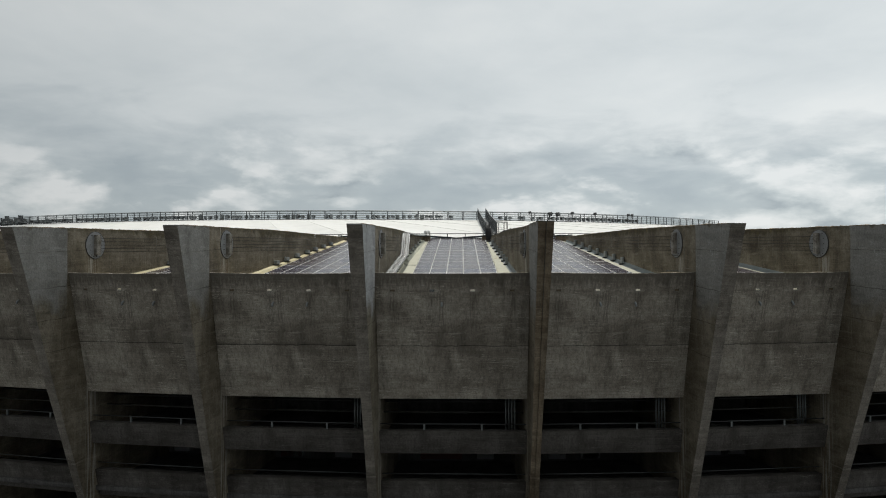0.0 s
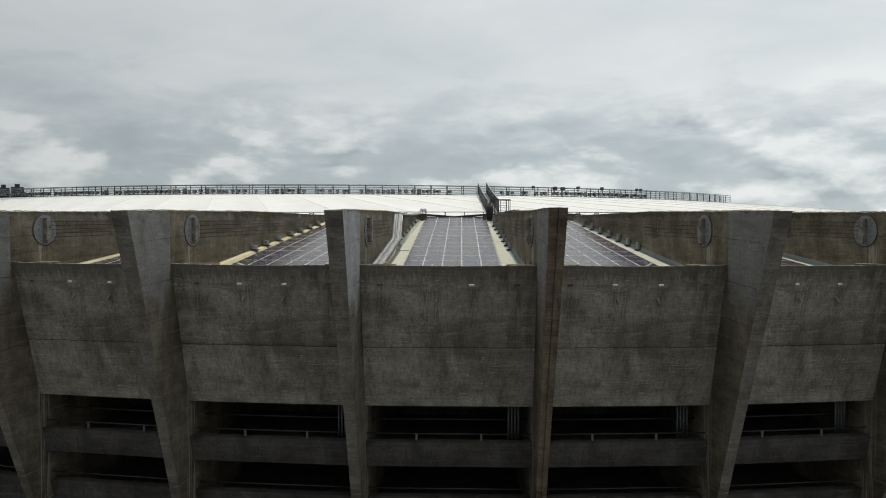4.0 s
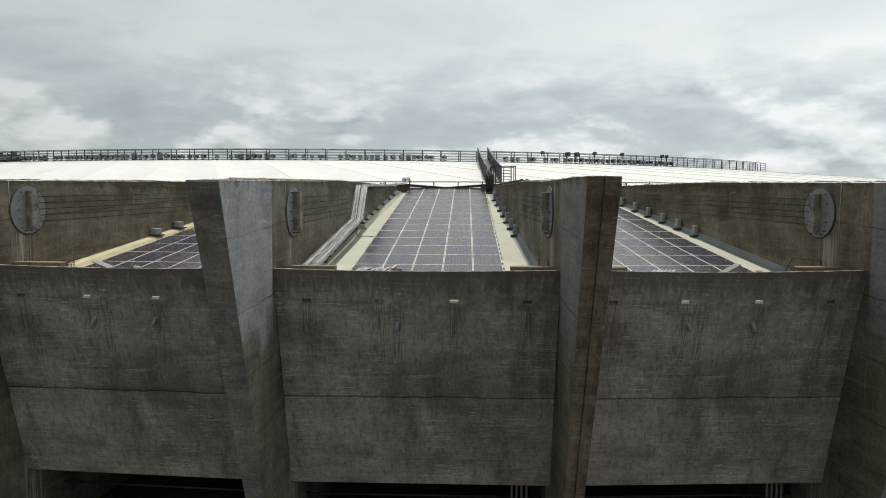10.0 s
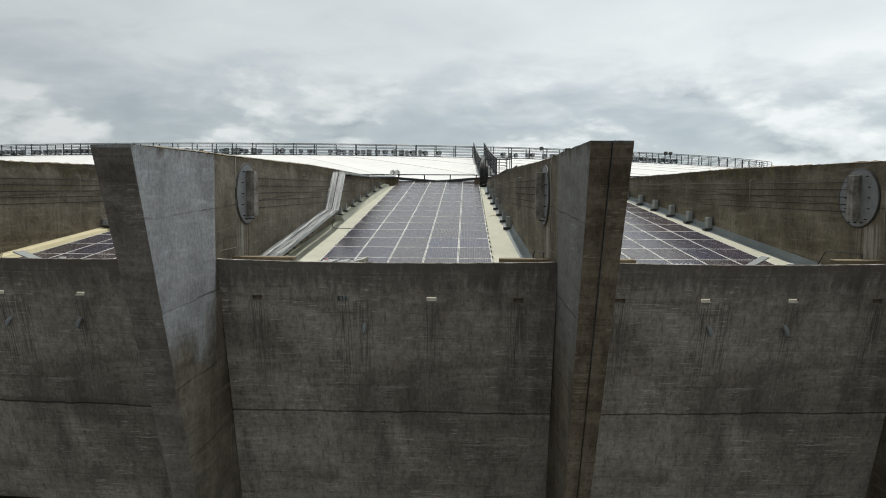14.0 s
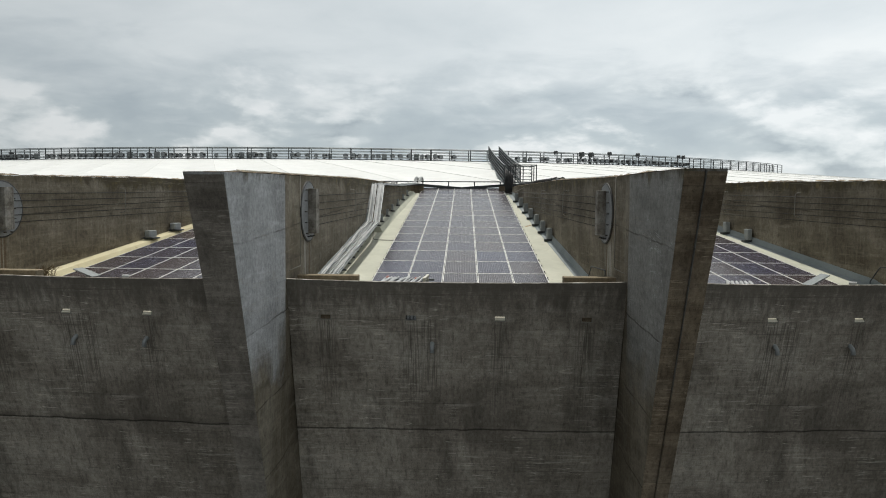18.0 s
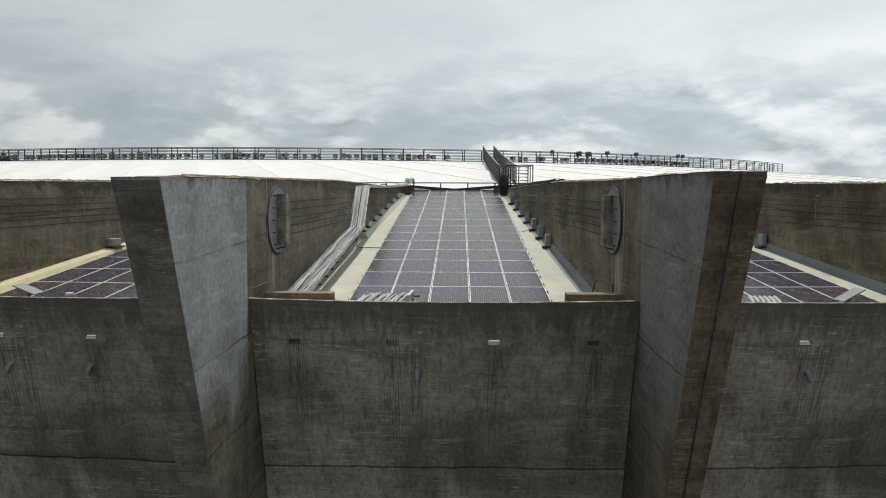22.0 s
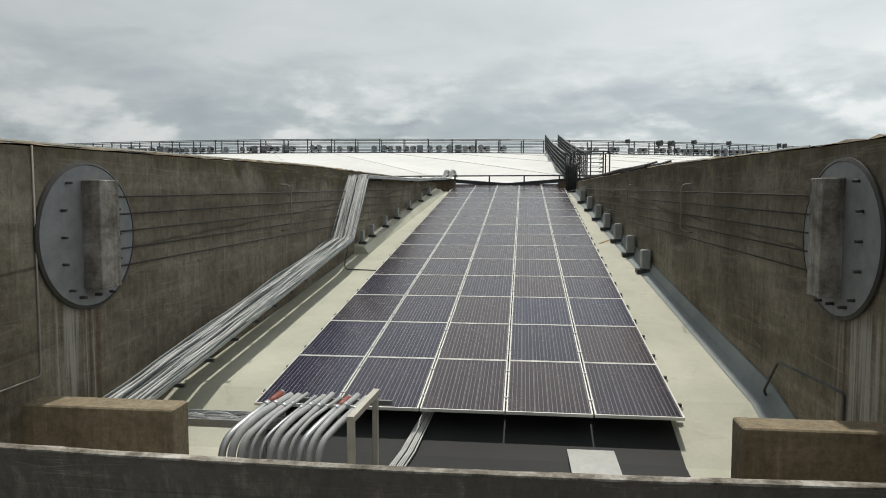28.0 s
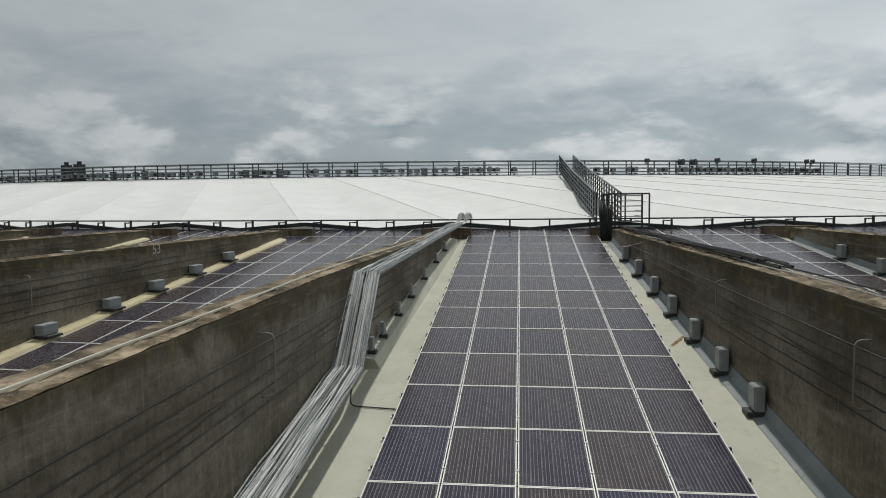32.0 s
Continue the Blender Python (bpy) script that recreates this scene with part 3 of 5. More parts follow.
def front_skin(x0, x1, proud=0.0, skew=0.0, lift=0.0):
    """The thin rendered skin on a rib's raking front."""
    bm = bmesh.new()
    rows = []
    for z in (2.0, 5.0, 8.0, 10.0, 12.0, 14.0, 16.0, 18.0, 20.28 + lift):
        k, y = rib_half(z) / 0.372, max(FRONT, rib_front(z)) - proud
        o = skew * (0.5 - y) / 4.4
        rows.append([bm.verts.new(p) for p in ((x0 * k + o, y - 0.012, z), (x1 * k + o, y - 0.012, z), (x1 * k + o, y - 0.002, z), (x0 * k + o, y - 0.002, z))])
    for a, b in zip(rows, rows[1:]):
        for i in range(4):
            bm.faces.new((a[i], a[(i + 1) % 4], b[(i + 1) % 4], b[i]))
    bm.faces.new(rows[0][::-1])
    bm.faces.new(rows[-1])
    return bm


front_me = mesh_of("front_face", front_skin(-0.366, 0.366), C_FRONT)
rib_mesh, cap_mesh = None, None
for k in RIBS:
    if k == 0.5:
        rib = empty("concrete_rib", polar(k), label="weathered double concrete rib split by an expansion joint", category="rib", group="facade ribs", kind="structure")
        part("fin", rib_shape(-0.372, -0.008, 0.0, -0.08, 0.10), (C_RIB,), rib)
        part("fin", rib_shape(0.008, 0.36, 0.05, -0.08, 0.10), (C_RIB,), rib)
        part("joint_filler", prism([(rib_front(4) + 0.12, 4), (rib_front(20) + 0.12, 20.0), (24.5, 20.6), (24.5, 19.4), (10.9, 16.5), (9.1, 4)], -0.0075, 0.0075), ROD, rib)
        part("rust_stained_face", front_skin(-0.366, -0.012, 0.0, -0.08, 0.10), C_BROWN, rib, "brown stained front face of the rib")
        part("rust_stained_face", front_skin(0.012, 0.355, 0.05, -0.08, 0.10), C_BROWN, rib, "brown stained front face of the rib")
        part("rough_crust", rib_cap(-0.36, 0.35, -0.08, 0.10), C_TOP, rib, "mossy broken crust along the top")
        continue
    rib = empty("concrete_rib", polar(k), label="tall board-marked concrete rib leaning outwards over the facade", category="rib", group="facade ribs", kind="structure")
    if rib_mesh is None:
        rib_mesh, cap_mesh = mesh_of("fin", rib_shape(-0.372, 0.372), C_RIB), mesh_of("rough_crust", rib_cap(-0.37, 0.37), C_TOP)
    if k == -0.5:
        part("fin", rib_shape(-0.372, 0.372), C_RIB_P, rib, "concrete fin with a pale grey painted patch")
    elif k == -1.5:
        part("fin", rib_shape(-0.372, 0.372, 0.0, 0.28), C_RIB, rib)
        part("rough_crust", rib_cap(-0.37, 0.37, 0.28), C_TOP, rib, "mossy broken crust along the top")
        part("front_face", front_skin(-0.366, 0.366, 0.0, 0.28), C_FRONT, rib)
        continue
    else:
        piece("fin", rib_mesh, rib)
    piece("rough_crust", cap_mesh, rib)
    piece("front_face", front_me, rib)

num = bpy.data.curves.new("painted_number", "FONT")
num.body, num.size, num.extrude = "53", 0.40, 0.001
num.materials.append(plain("white_stencil_paint", (0.62, 0.61, 0.56), 0.8, 0.0, 0.5))
no = new("painted_number", num)
no.parent = [o for o in scene.objects if o.name.startswith("concrete_rib") and abs(o.matrix_basis.translation.x - polar(-1.5).translation.x) < 1e-4][0]
no.matrix_basis = Matrix(((0, 0, 1, 0.372 * rib_slim(17.2) + 0.003), (1, 0, 0, 17.2), (0, 1, 0, 20.46), (0, 0, 0, 1)))

# ---- each bay: parapet, beams, slab ----
HALF = 3.96


def sagging_wall(left=HALF):
    """The parapet: leans out towards the top, whose middle has sunk a little; slots go through it."""
    bm = bmesh.new()
    xs = [-left, -3.22, -2.96, -1.18, -0.92, 0.92, 1.18, 2.96, 3.22, HALF]
    slots = {1, 3, 5, 7}
    zs = [11.24, 13.9, 17.03, 17.14, 18.0]

    def at(x, z, back):
        drop = 0.06 * (1 - (x / HALF) ** 2) if z > 17.5 else 0
        yy = LEAN * (18.0 - z)
        return bm.verts.new((x, yy + (0.08 if back else 0), z - drop))

    front = [[at(x, z, False) for z in zs] for x in xs]
    back = [[at(x, z, True) for z in zs] for x in xs]
    for i in range(len(xs) - 1):
        for j in range(4):
            if i in slots and j == 2:
                for a, b in (((i, j), (i + 1, j)), ((i + 1, j), (i + 1, j + 1)), ((i + 1, j + 1), (i, j + 1)), ((i, j + 1), (i, j))):
                    bm.faces.new((front[a[0]][a[1]], front[b[0]][b[1]], back[b[0]][b[1]], back[a[0]][a[1]]))
                continue
            bm.faces.new((front[i][j], front[i + 1][j], front[i + 1][j + 1], front[i][j + 1]))
            bm.faces.new((back[i][j], back[i][j + 1], back[i + 1][j + 1], back[i + 1][j]))
        bm.faces.new((front[i][4], front[i + 1][4], back[i + 1][4], back[i][4]))
        bm.faces.new((front[i][0], back[i][0], back[i + 1][0], front[i + 1][0]))
    for i in (0, len(xs) - 1):
        for j in range(4):
            bm.faces.new((front[i][j], front[i][j + 1], back[i][j + 1], back[i][j]))
    return bm


def coping(left=HALF):
    bm = bmesh.new()
    n, rows = 44, []
    rng = random.Random(5)
    for i in range(n + 1):
        x = -left + (HALF + left) * i / n
        top = 18.0 - 0.06 * (1 - (x / HALF) ** 2)
        rows.append([bm.verts.new((x, y, top + h + 0.006 * rng.random())) for y, h in ((-0.006, -0.010), (-0.005, 0.006), (0.035, 0.014), (0.082, 0.008), (0.084, -0.03))])
    for a, b in zip(rows, rows[1:]):
        for k in range(4):
            bm.faces.new((a[k], a[k + 1], b[k + 1], b[k]))
    return bm


def beam(z0, z1, y0):
    lean = 0.22 * (z1 - z0)
    return prism([(y0 + lean, z0), (y0, z1), (y0 + 0.5, z1), (y0 + 0.5, z0)], -HALF - 0.28, HALF + 0.28)


wall_me = mesh_of("parapet_wall", sagging_wall(), C_WALL)
cope_me = mesh_of("coping", coping(), C_COPE)
wide_wall_me = mesh_of("parapet_wall", sagging_wall(4.22), C_WALL)
wide_cope_me = mesh_of("coping", coping(4.22), C_COPE)
grid_bm = bmesh.new()
for i in range(7):
    box(-0.10 + i * 0.033, -0.085 + i * 0.033, 0.03, 0.05, 0.0, 0.11, bm=grid_bm)
grille_me = mesh_of("vent_grille", grid_bm, GALV)
frame_bm = bmesh.new()
for q in ((-0.14, 0.14, -0.02, 0.0), (-0.14, 0.14, 0.11, 0.128), (-0.14, -0.12, 0.0, 0.11), (0.12, 0.14, 0.0, 0.11)):
    box(q[0], q[1], -0.015, 0.05, q[2], q[3], bm=frame_bm)
vframe_me = mesh_of("vent_frame", frame_bm, PIPE)
lid_me = mesh_of("vent_cover", box(-0.12, 0.12, -0.03, -0.012, 0.0, 0.11, m=Matrix.Rotation(radians(-48), 4, "X")), plain("pale_vent_cover", (0.86, 0.82, 0.68), 0.6, 0.0, 0.2))
spout_me = mesh_of("drain_spout", tube([(0, 0.30, 0.10), (0, 0.02, 0.02), (0, -0.10, -0.05), (0, -0.13, -0.18)], 0.055, 10), BOX)
# dark plugs added in the vent slots to stand for the shade inside them
dark_me = mesh_of("vent_shadow_box", box(-0.128, 0.128, 0.06, 0.10, 0.0, 0.11), ROD)
plug_me = mesh_of("vent_shadow_box", box(-0.128, 0.128, 0.035, 0.10, 0.0, 0.11), C_BROWN)
slab_me = mesh_of("slab", prism([(0.42, slab_z(0.46)), (2.6, slab_z(2.6)), (3.8, slab_z(3.8)), (27.6, slab_z(27.6)), (27.6, slab_z(27.6) - 0.25), (3.8, slab_z(3.8) - 0.25), (2.6, slab_z(2.6) - 0.25), (0.5, slab_z(0.5) - 0.25)], -4.0, 4.0), SLAB)
slaby_me = mesh_of("slab_yellow", prism([(0.42, slab_z(0.46)), (2.6, slab_z(2.6)), (3.8, slab_z(3.8)), (27.6, slab_z(27.6)), (27.6, slab_z(27.6) - 0.25), (3.8, slab_z(3.8) - 0.25), (2.6, slab_z(2.6) - 0.25), (0.5, slab_z(0.5) - 0.25)], -4.3, 4.0), SLAB_Y)


def clip_sides(me):
    for v in me.vertices:
        v.co.x *= 1 - v.co.y / R
    return me


clip_sides(slab_me)
clip_sides(slaby_me)

for k in BAYS:
    M = polar(k)
    wall = tagged(new("parapet_wall", wide_wall_me if k == -1 else wall_me), "stained grey concrete parapet panel between two ribs", "wall", "parapet panels", "structure")
    wall.matrix_basis = M
    piece("coping", wide_cope_me if k == -1 else cope_me, wall)
    yv = LEAN * (18.0 - 17.03)
    for i, xv in enumerate((-3.09, -1.05, 1.05, 3.09)):
        at = Matrix.Translation((xv, yv, 17.03))
        piece("vent_frame", vframe_me, wall, at)
        if i == 1 and k == 0:
            piece("vent_grille", grille_me, wall, at)
            piece("vent_shadow_box", dark_me, wall, at)
        elif i in (1, 2):
            piece("vent_cover", lid_me, wall, at)
        else:
            piece("vent_shadow_box", plug_me, wall, at)
    for xs in ((-0.55,) if k in (0, 4) else (-0.9, 0.95)):
        piece("drain_spout", spout_me, wall, Matrix.Translation((xs, LEAN * (18 - 16.42) - 0.02, 16.42)))
    slab = tagged(new("roof_slab", slaby_me if k < 0 else slab_me), "yellowed pale coated roof slab" if k < 0 else "pale green-grey coated roof slab sloping to the parapet", "roof", "roof slabs", "structure")
    slab.matrix_basis = M
    fl = tagged(new("floor_beams"), "concrete spandrel beams and floors below the parapet, shade painted in", "beam", "spandrels", "structure")
    fl.matrix_basis = M

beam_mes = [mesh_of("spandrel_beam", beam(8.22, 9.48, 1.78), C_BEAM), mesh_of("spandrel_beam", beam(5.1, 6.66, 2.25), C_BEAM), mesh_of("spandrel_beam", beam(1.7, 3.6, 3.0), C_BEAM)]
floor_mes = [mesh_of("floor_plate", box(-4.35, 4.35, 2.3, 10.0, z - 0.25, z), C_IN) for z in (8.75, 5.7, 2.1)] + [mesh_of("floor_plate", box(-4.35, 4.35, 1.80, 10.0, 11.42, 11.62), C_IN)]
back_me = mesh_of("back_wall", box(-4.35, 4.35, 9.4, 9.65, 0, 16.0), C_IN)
pipe_mes = [mesh_of("service_pipe", tube([(-4.1, y, z), (4.1, y, z)], r, 8), ROD) for y, z, r in ((3.9, 10.95, 0.06), (3.9, 10.65, 0.05), (3.2, 10.2, 0.04))]
guard_me = mesh_of("guard_rail", tube([(-4.1, 2.1, 9.80), (4.1, 2.1, 9.80)], 0.035, 8), STEEL)
guard2_me = mesh_of("guard_rail", tube([(-4.1, 2.5, 7.0), (4.1, 2.5, 7.0)], 0.03, 8), STEEL)
foot_me = mesh_of("rail_foot", box(-0.05, 0.05, 2.05, 2.13, 9.48, 9.80), STEEL_L)
tall_me = mesh_of("standpipe", tube([(0, 2.9, 8.85), (0, 2.9, 11.42)], 0.05, 8), STEEL_L)
pan_w = mesh_of("door_panel", box(-0.55, 0.55, 9.25, 9.38, 5.85, 8.0), DOORW)
pan_r = mesh_of("door_panel", box(-0.7, 0.7, 9.25, 9.38, 5.85, 8.0), DOORR)
rng = random.Random(11)
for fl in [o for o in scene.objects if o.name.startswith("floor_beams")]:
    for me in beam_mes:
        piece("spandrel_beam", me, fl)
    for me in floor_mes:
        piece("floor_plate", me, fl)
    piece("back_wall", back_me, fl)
    for me in pipe_mes:
        piece("service_pipe", me, fl)
    piece("guard_rail", guard_me, fl)
    piece("guard_rail", guard2_me, fl)
    for xx in (-1.55, 1.55):
        piece("rail_foot", foot_me, fl, Matrix.Translation((xx, 0, 0)))
    for i in range(4):
        piece("standpipe", tall_me, fl, Matrix.Translation((2.9 + 0.16 * i, 0, 0)))
    for i in range(3):
        piece("door_panel", pan_r if rng.random() < 0.25 else pan_w, fl, Matrix.Translation((rng.uniform(-2.9, 2.9), 0, 0)))

# ---- solar panels ----
PW, PL, GX, GY = 0.998, 1.662, 0.019, 0.013
SLOPE = math.atan(0.130)


def panel_thing(glass):
    bm = bmesh.new()
    t, wv = 0.038, 0.017
    for q in ((-PW / 2, PW / 2, 0, wv), (-PW / 2, PW / 2, PL - wv, PL), (-PW / 2, -PW / 2 + wv, wv, PL - wv), (PW / 2 - wv, PW / 2, wv, PL - wv)):
        box(q[0], q[1], q[2], q[3], -t, 0.0, bm=bm)
    box(-PW / 2 + wv, PW / 2 - wv, wv, PL - wv, -t + 0.004, -t + 0.007, bm=bm)
    ob = new("solar_panel", mesh_of("solar_panel", bm, ALU))
    tagged(ob, "dark blue polycrystalline solar panel in an aluminium frame", "solar panel", "solar panels on the roof")
    part("cell_glass", box(-PW / 2 + wv, PW / 2 - wv, wv, PL - wv, -0.012, -0.004), glass, ob)
    return ob


clamp_me = mesh_of("clamp", box(-0.03, 0.03, -0.02, 0.02, -0.02, 0.008, 0.004), GALV)
foot_b = mesh_of("side_clamp", box(-0.028, 0.02, -0.022, 0.022, -0.05, -0.008, 0.004), BLACK)
makes = [panel_thing(PV), panel_thing(PV_BLUE)]
made = [False, False]
pick = random.Random(17)
rail_me = mesh_of("mounting_rail", box(-2.6, 2.6, -0.02, 0.02, -0.085, -0.042), ALU)
wide_rail_me = mesh_of("mounting_rail", box(-3.62, 2.6, -0.02, 0.02, -0.085, -0.042), ALU)
leg_me = mesh_of("support_leg", box(-0.02, 0.02, -0.02, 0.02, -0.125, -0.085), STEEL)
rack_pose = lambda k: polar(k) @ Matrix.Translation((0.09, 3.01, 17.48)) @ Matrix.Rotation(SLOPE, 4, "X") @ Matrix.Rotation(radians(0.02), 4, "Z")
far_v, far_f, far_m = [], [], []
for k in (-3, 2, 3):
    for j in range(15):
        for i in range(-1 if k < 0 else 0, 5):
            x0, y0 = (i - 2) * (PW + GX) - PW / 2, j * (PL + GY)
            for inset, z0, z1, mi in ((0.0, -0.038, 0.0, 0), (0.014, -0.002, 0.003, 1)):
                n0 = len(far_v)
                for zz in (z0, z1):
                    for px, py in ((x0 + inset, y0 + inset), (x0 + PW - inset, y0 + inset), (x0 + PW - inset, y0 + PL - inset), (x0 + inset, y0 + PL - inset)):
                        far_v.append(tuple(rack_pose(k) @ Vector((px, py, zz))))
                for q in ((0, 1, 5, 4), (1, 2, 6, 5), (2, 3, 7, 6), (3, 0, 4, 7), (4, 5, 6, 7), (3, 2, 1, 0)):
                    far_f.append(tuple(n0 + t for t in q))
                    far_m.append(mi)
far_me = bpy.data.meshes.new("far_solar_panels")
far_me.from_pydata(far_v, [], far_f)
far_me.materials.append(ALU)
far_me.materials.append(plain("far_photovoltaic_glass", (0.040, 0.034, 0.046), 0.3, 0.0, 0.25, 0.3))
for pf, mi in zip(far_me.polygons, far_m):
    pf.material_index = mi
tagged(new("far_solar_panels", far_me), "rows of dark solar panels on the farther roof bays", "solar panels", kind="stuff")
for k in NEAR:
    base = rack_pose(k)
    rack = empty("panel_rack", base, label="aluminium mounting rack under the solar panels", category="rack", group="panel racks")
    for j in range(15):
        for i in range(-1 if k < 0 else 0, 5 if -3 < k < 2 else -1):
            at = base @ Matrix.Translation(((i - 2) * (PW + GX), j * (PL + GY), 0))
            blue = int(pick.random() < (0.45 if j < 4 else 0.08))
            if made[blue]:
                copy_thing(makes[blue], at)
            else:
                makes[blue].matrix_basis, made[blue] = at, True
        for s in (0.24, 0.76):
            y0 = j * (PL + GY) + s * PL
            piece("mounting_rail", wide_rail_me if k < 0 else rail_me, rack, Matrix.Translation((0, y0, 0)))
            if abs(k) <= 1:
                for i in range(6 if k == 0 or j < 5 else 0):
                    if 0 < i < 5:
                        piece("clamp", clamp_me, rack, Matrix.Translation(((i - 2.5) * (PW + GX), y0, 0)))
                    else:
                        piece("side_clamp", foot_b, rack, Matrix.Translation(((i - 2.5) * (PW + GX) + (0.02 if i else -0.0), y0, 0)))
            if j % 2 == 0:
                for xx in (-2.3, 0.0, 2.3):
                    piece("support_leg", leg_me, rack, Matrix.Translation((xx, y0, 0)))

# dark strip as wide as the rack: the panels' shade painted on the slab
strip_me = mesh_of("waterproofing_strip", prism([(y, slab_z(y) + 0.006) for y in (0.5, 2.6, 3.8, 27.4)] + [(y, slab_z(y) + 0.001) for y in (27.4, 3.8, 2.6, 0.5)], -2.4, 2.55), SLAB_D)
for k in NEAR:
    st = tagged(new("waterproofing_strip", strip_me), "dark slab strip under the panels, their shade painted in", "roofing", "waterproofing strips", "structure")
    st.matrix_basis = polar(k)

# ---- anchor plates, tendon rods and conduits on the rib sides ----
def anchor(side):
    """A round steel plate with bolts and a concrete block before it; side is the way it faces along x."""
    top = new("anchor_plate", mesh_of("anchor_plate", disc(0.76, 0.035 * side, 48), PLATE))
    tagged(top, "round grey anchor plate with bolts and a pitted concrete block", "anchor plate", "tendon anchor plates")
    ring = bmesh.new()
    n = 48
    loops = []
    for r, xx in ((0.76, 0.003), (0.80, 0.003), (0.80, 0.028), (0.765, 0.042)):
        loops.append([ring.verts.new((side * xx, r * math.cos(2 * math.pi * i / n), r * math.sin(2 * math.pi * i / n))) for i in range(n)])
    for a, b in zip(loops, loops[1:] + loops[:1]):
        for i in range(n):
            ring.faces.new((a[i], a[(i + 1) % n], b[(i + 1) % n], b[i]))
    part("sealed_rim", ring, ROD, top, "dark cracked sealant rim")
    part("concrete_block", box(min(0.03 * side, 0.25 * side), max(0.03 * side, 0.25 * side), *((-0.13, 0.21) if side > 0 else (-0.10, 0.17)), -0.57, 0.60, 0.009), C_BLOCK, top, "pitted concrete end block")
    for yy in (-0.44, 0.44):
        for i in range(5):
            zz = -0.56 + 0.28 * i
            part("bolt", tube([(0.03 * side, yy * (1 if abs(zz) < 0.5 else 0.8), zz), (0.10 * side, yy * (1 if abs(zz) < 0.5 else 0.8), zz)], 0.015, 8), ROD, top)
    for yy in (-0.2, 0.05, 0.3):
        part("bolt", tube([(0.03 * side, yy, -0.65), (0.11 * side, yy, -0.65)], 0.017, 8), ROD, top)
    return top


def rib_face(k, side, y):
    """The pose of a point on a rib's side: y inwards along it, z at the rib's foot."""
    return polar(k) @ Matrix.Translation((side * 0.372 * rib_slim(y), y, 0))


anchors = {s: anchor(s) for s in (-1, 1)}
used = set()
rods_me = {}
for k in RIBS[1:-1]:
    for s in (-1, 1):
        m = rib_face(k, s, 2.03 if s > 0 else 2.24) @ Matrix.Translation((0, 0, 19.55))
        if s in used:
            copy_thing(anchors[s], m)
        else:
            anchors[s].matrix_basis = m
            used.add(s)
        for i in range(5):
            y0, y1, z0 = 2.4, 24.0, 19.97 - 0.2 * i
            key = (s, i)
            if key not in rods_me:
                a0, a1 = s * (0.05 + 0.372 * rib_slim(y0)), s * (0.05 + 0.372 * rib_slim(y1))
                rods_me[key] = mesh_of("tendon_rod", tube([(a0, y0, z0), (a1, y1, z0 + 0.022 * (y1 - y0))], 0.010, 6), ROD)
            rod = tagged(new("tendon_rod", rods_me[key]), "thin dark steel tendon rod along the concrete rib", "rod", "tendon rods")
            rod.matrix_basis = polar(k)

hook_me = {}
for s in (-1, 1):
    xx = s * 0.372 * rib_slim(7.5)
    chain = bend([(xx, 7.5, 20.22), (xx + s * 0.2, 7.5, 20.22), (xx + s * 0.2, 7.5, 19.40), (xx, 7.5, 19.38)], 0.1)
    hook_me[s] = mesh_of("rod_guard", tube(chain, 0.012, 7), PIPE)
    for k in RIBS[1:-1]:
        for dy in (0.0, 5.1):
            hk = tagged(new("rod_guard", hook_me[s]), "bent grey pipe guard over the tendon rods", "pipe", "rod guards")
            hk.matrix_basis = polar(k) @ Matrix.Translation((-s * 0.012 * dy / 5.1, dy, 0.022 * dy))

# thin conduits that drop down the rib sides before the plates
for k, s in ((-0.5, 1), (0.5, -1), (-1.5, 1), (1.5, -1)):
    xx = s * (0.372 * rib_slim(1.25) + 0.012)
    c = part("wall_conduit", tube(bend([(xx, 1.25, rib_top(1.25) + 0.01), (xx, 1.25, 18.2), (xx, 0.25, 18.17)], 0.06), 0.010, 6), PIPE)
    tagged(c, "thin pale conduit running down the concrete rib", "conduit", "rib conduits")
    c.matrix_basis = polar(k)

# bent pipe bracket on the wall behind the upstand
for k in (0.5, 1.5):
    xx = -0.372 * rib_slim(2.6)
    br = part("pipe_bracket", tube(bend([(xx + 0.0, 3.9, 17.45), (xx - 0.12, 3.75, 17.6), (xx - 0.1, 3.4, 18.05), (xx - 0.06, 1.95, 18.08), (xx - 0.06, 1.95, 17.5)], 0.06), 0.016, 8), STEEL)
    tagged(br, "bent steel pipe on the rib side above the flashing", "pipe", "pipe brackets")
    br.matrix_basis = polar(k)

# ---- upstand blocks at the slab's low corners ----
up_l = mesh_of("upstand_block", box(-4.02, -2.45, 1.08, 1.40, 16.7, 17.98, 0.014), C_KERB)
up_r = mesh_of("upstand_block", box(2.68, 4.02, 1.18, 1.50, 16.7, 17.98, 0.014), C_KERB)
for k in NEAR:
    for me in (up_l, up_r):
        u = tagged(new("upstand_block", me), "ochre concrete upstand block behind the parapet", "block", "upstand blocks")
        u.matrix_basis = polar(k)

# ---- flashing strips at the wall feet ----
fl_bm = bmesh.new()
rows = []
for i in range(12):
    y = (1.15, 2.6, 3.8, 6, 8.5, 11, 13, 15.5, 18, 20.5, 23, 25.4)[i]
    xw = (R - y) * math.tan(radians(STEP / 2)) - 0.372 * rib_slim(y)
    rows.append([fl_bm.verts.new((xw - a, y, slab_z(y) + h)) for a, h in ((0.0, 0.22), (0.02, 0.22), (0.08, 0.05), (0.27, 0.010))])
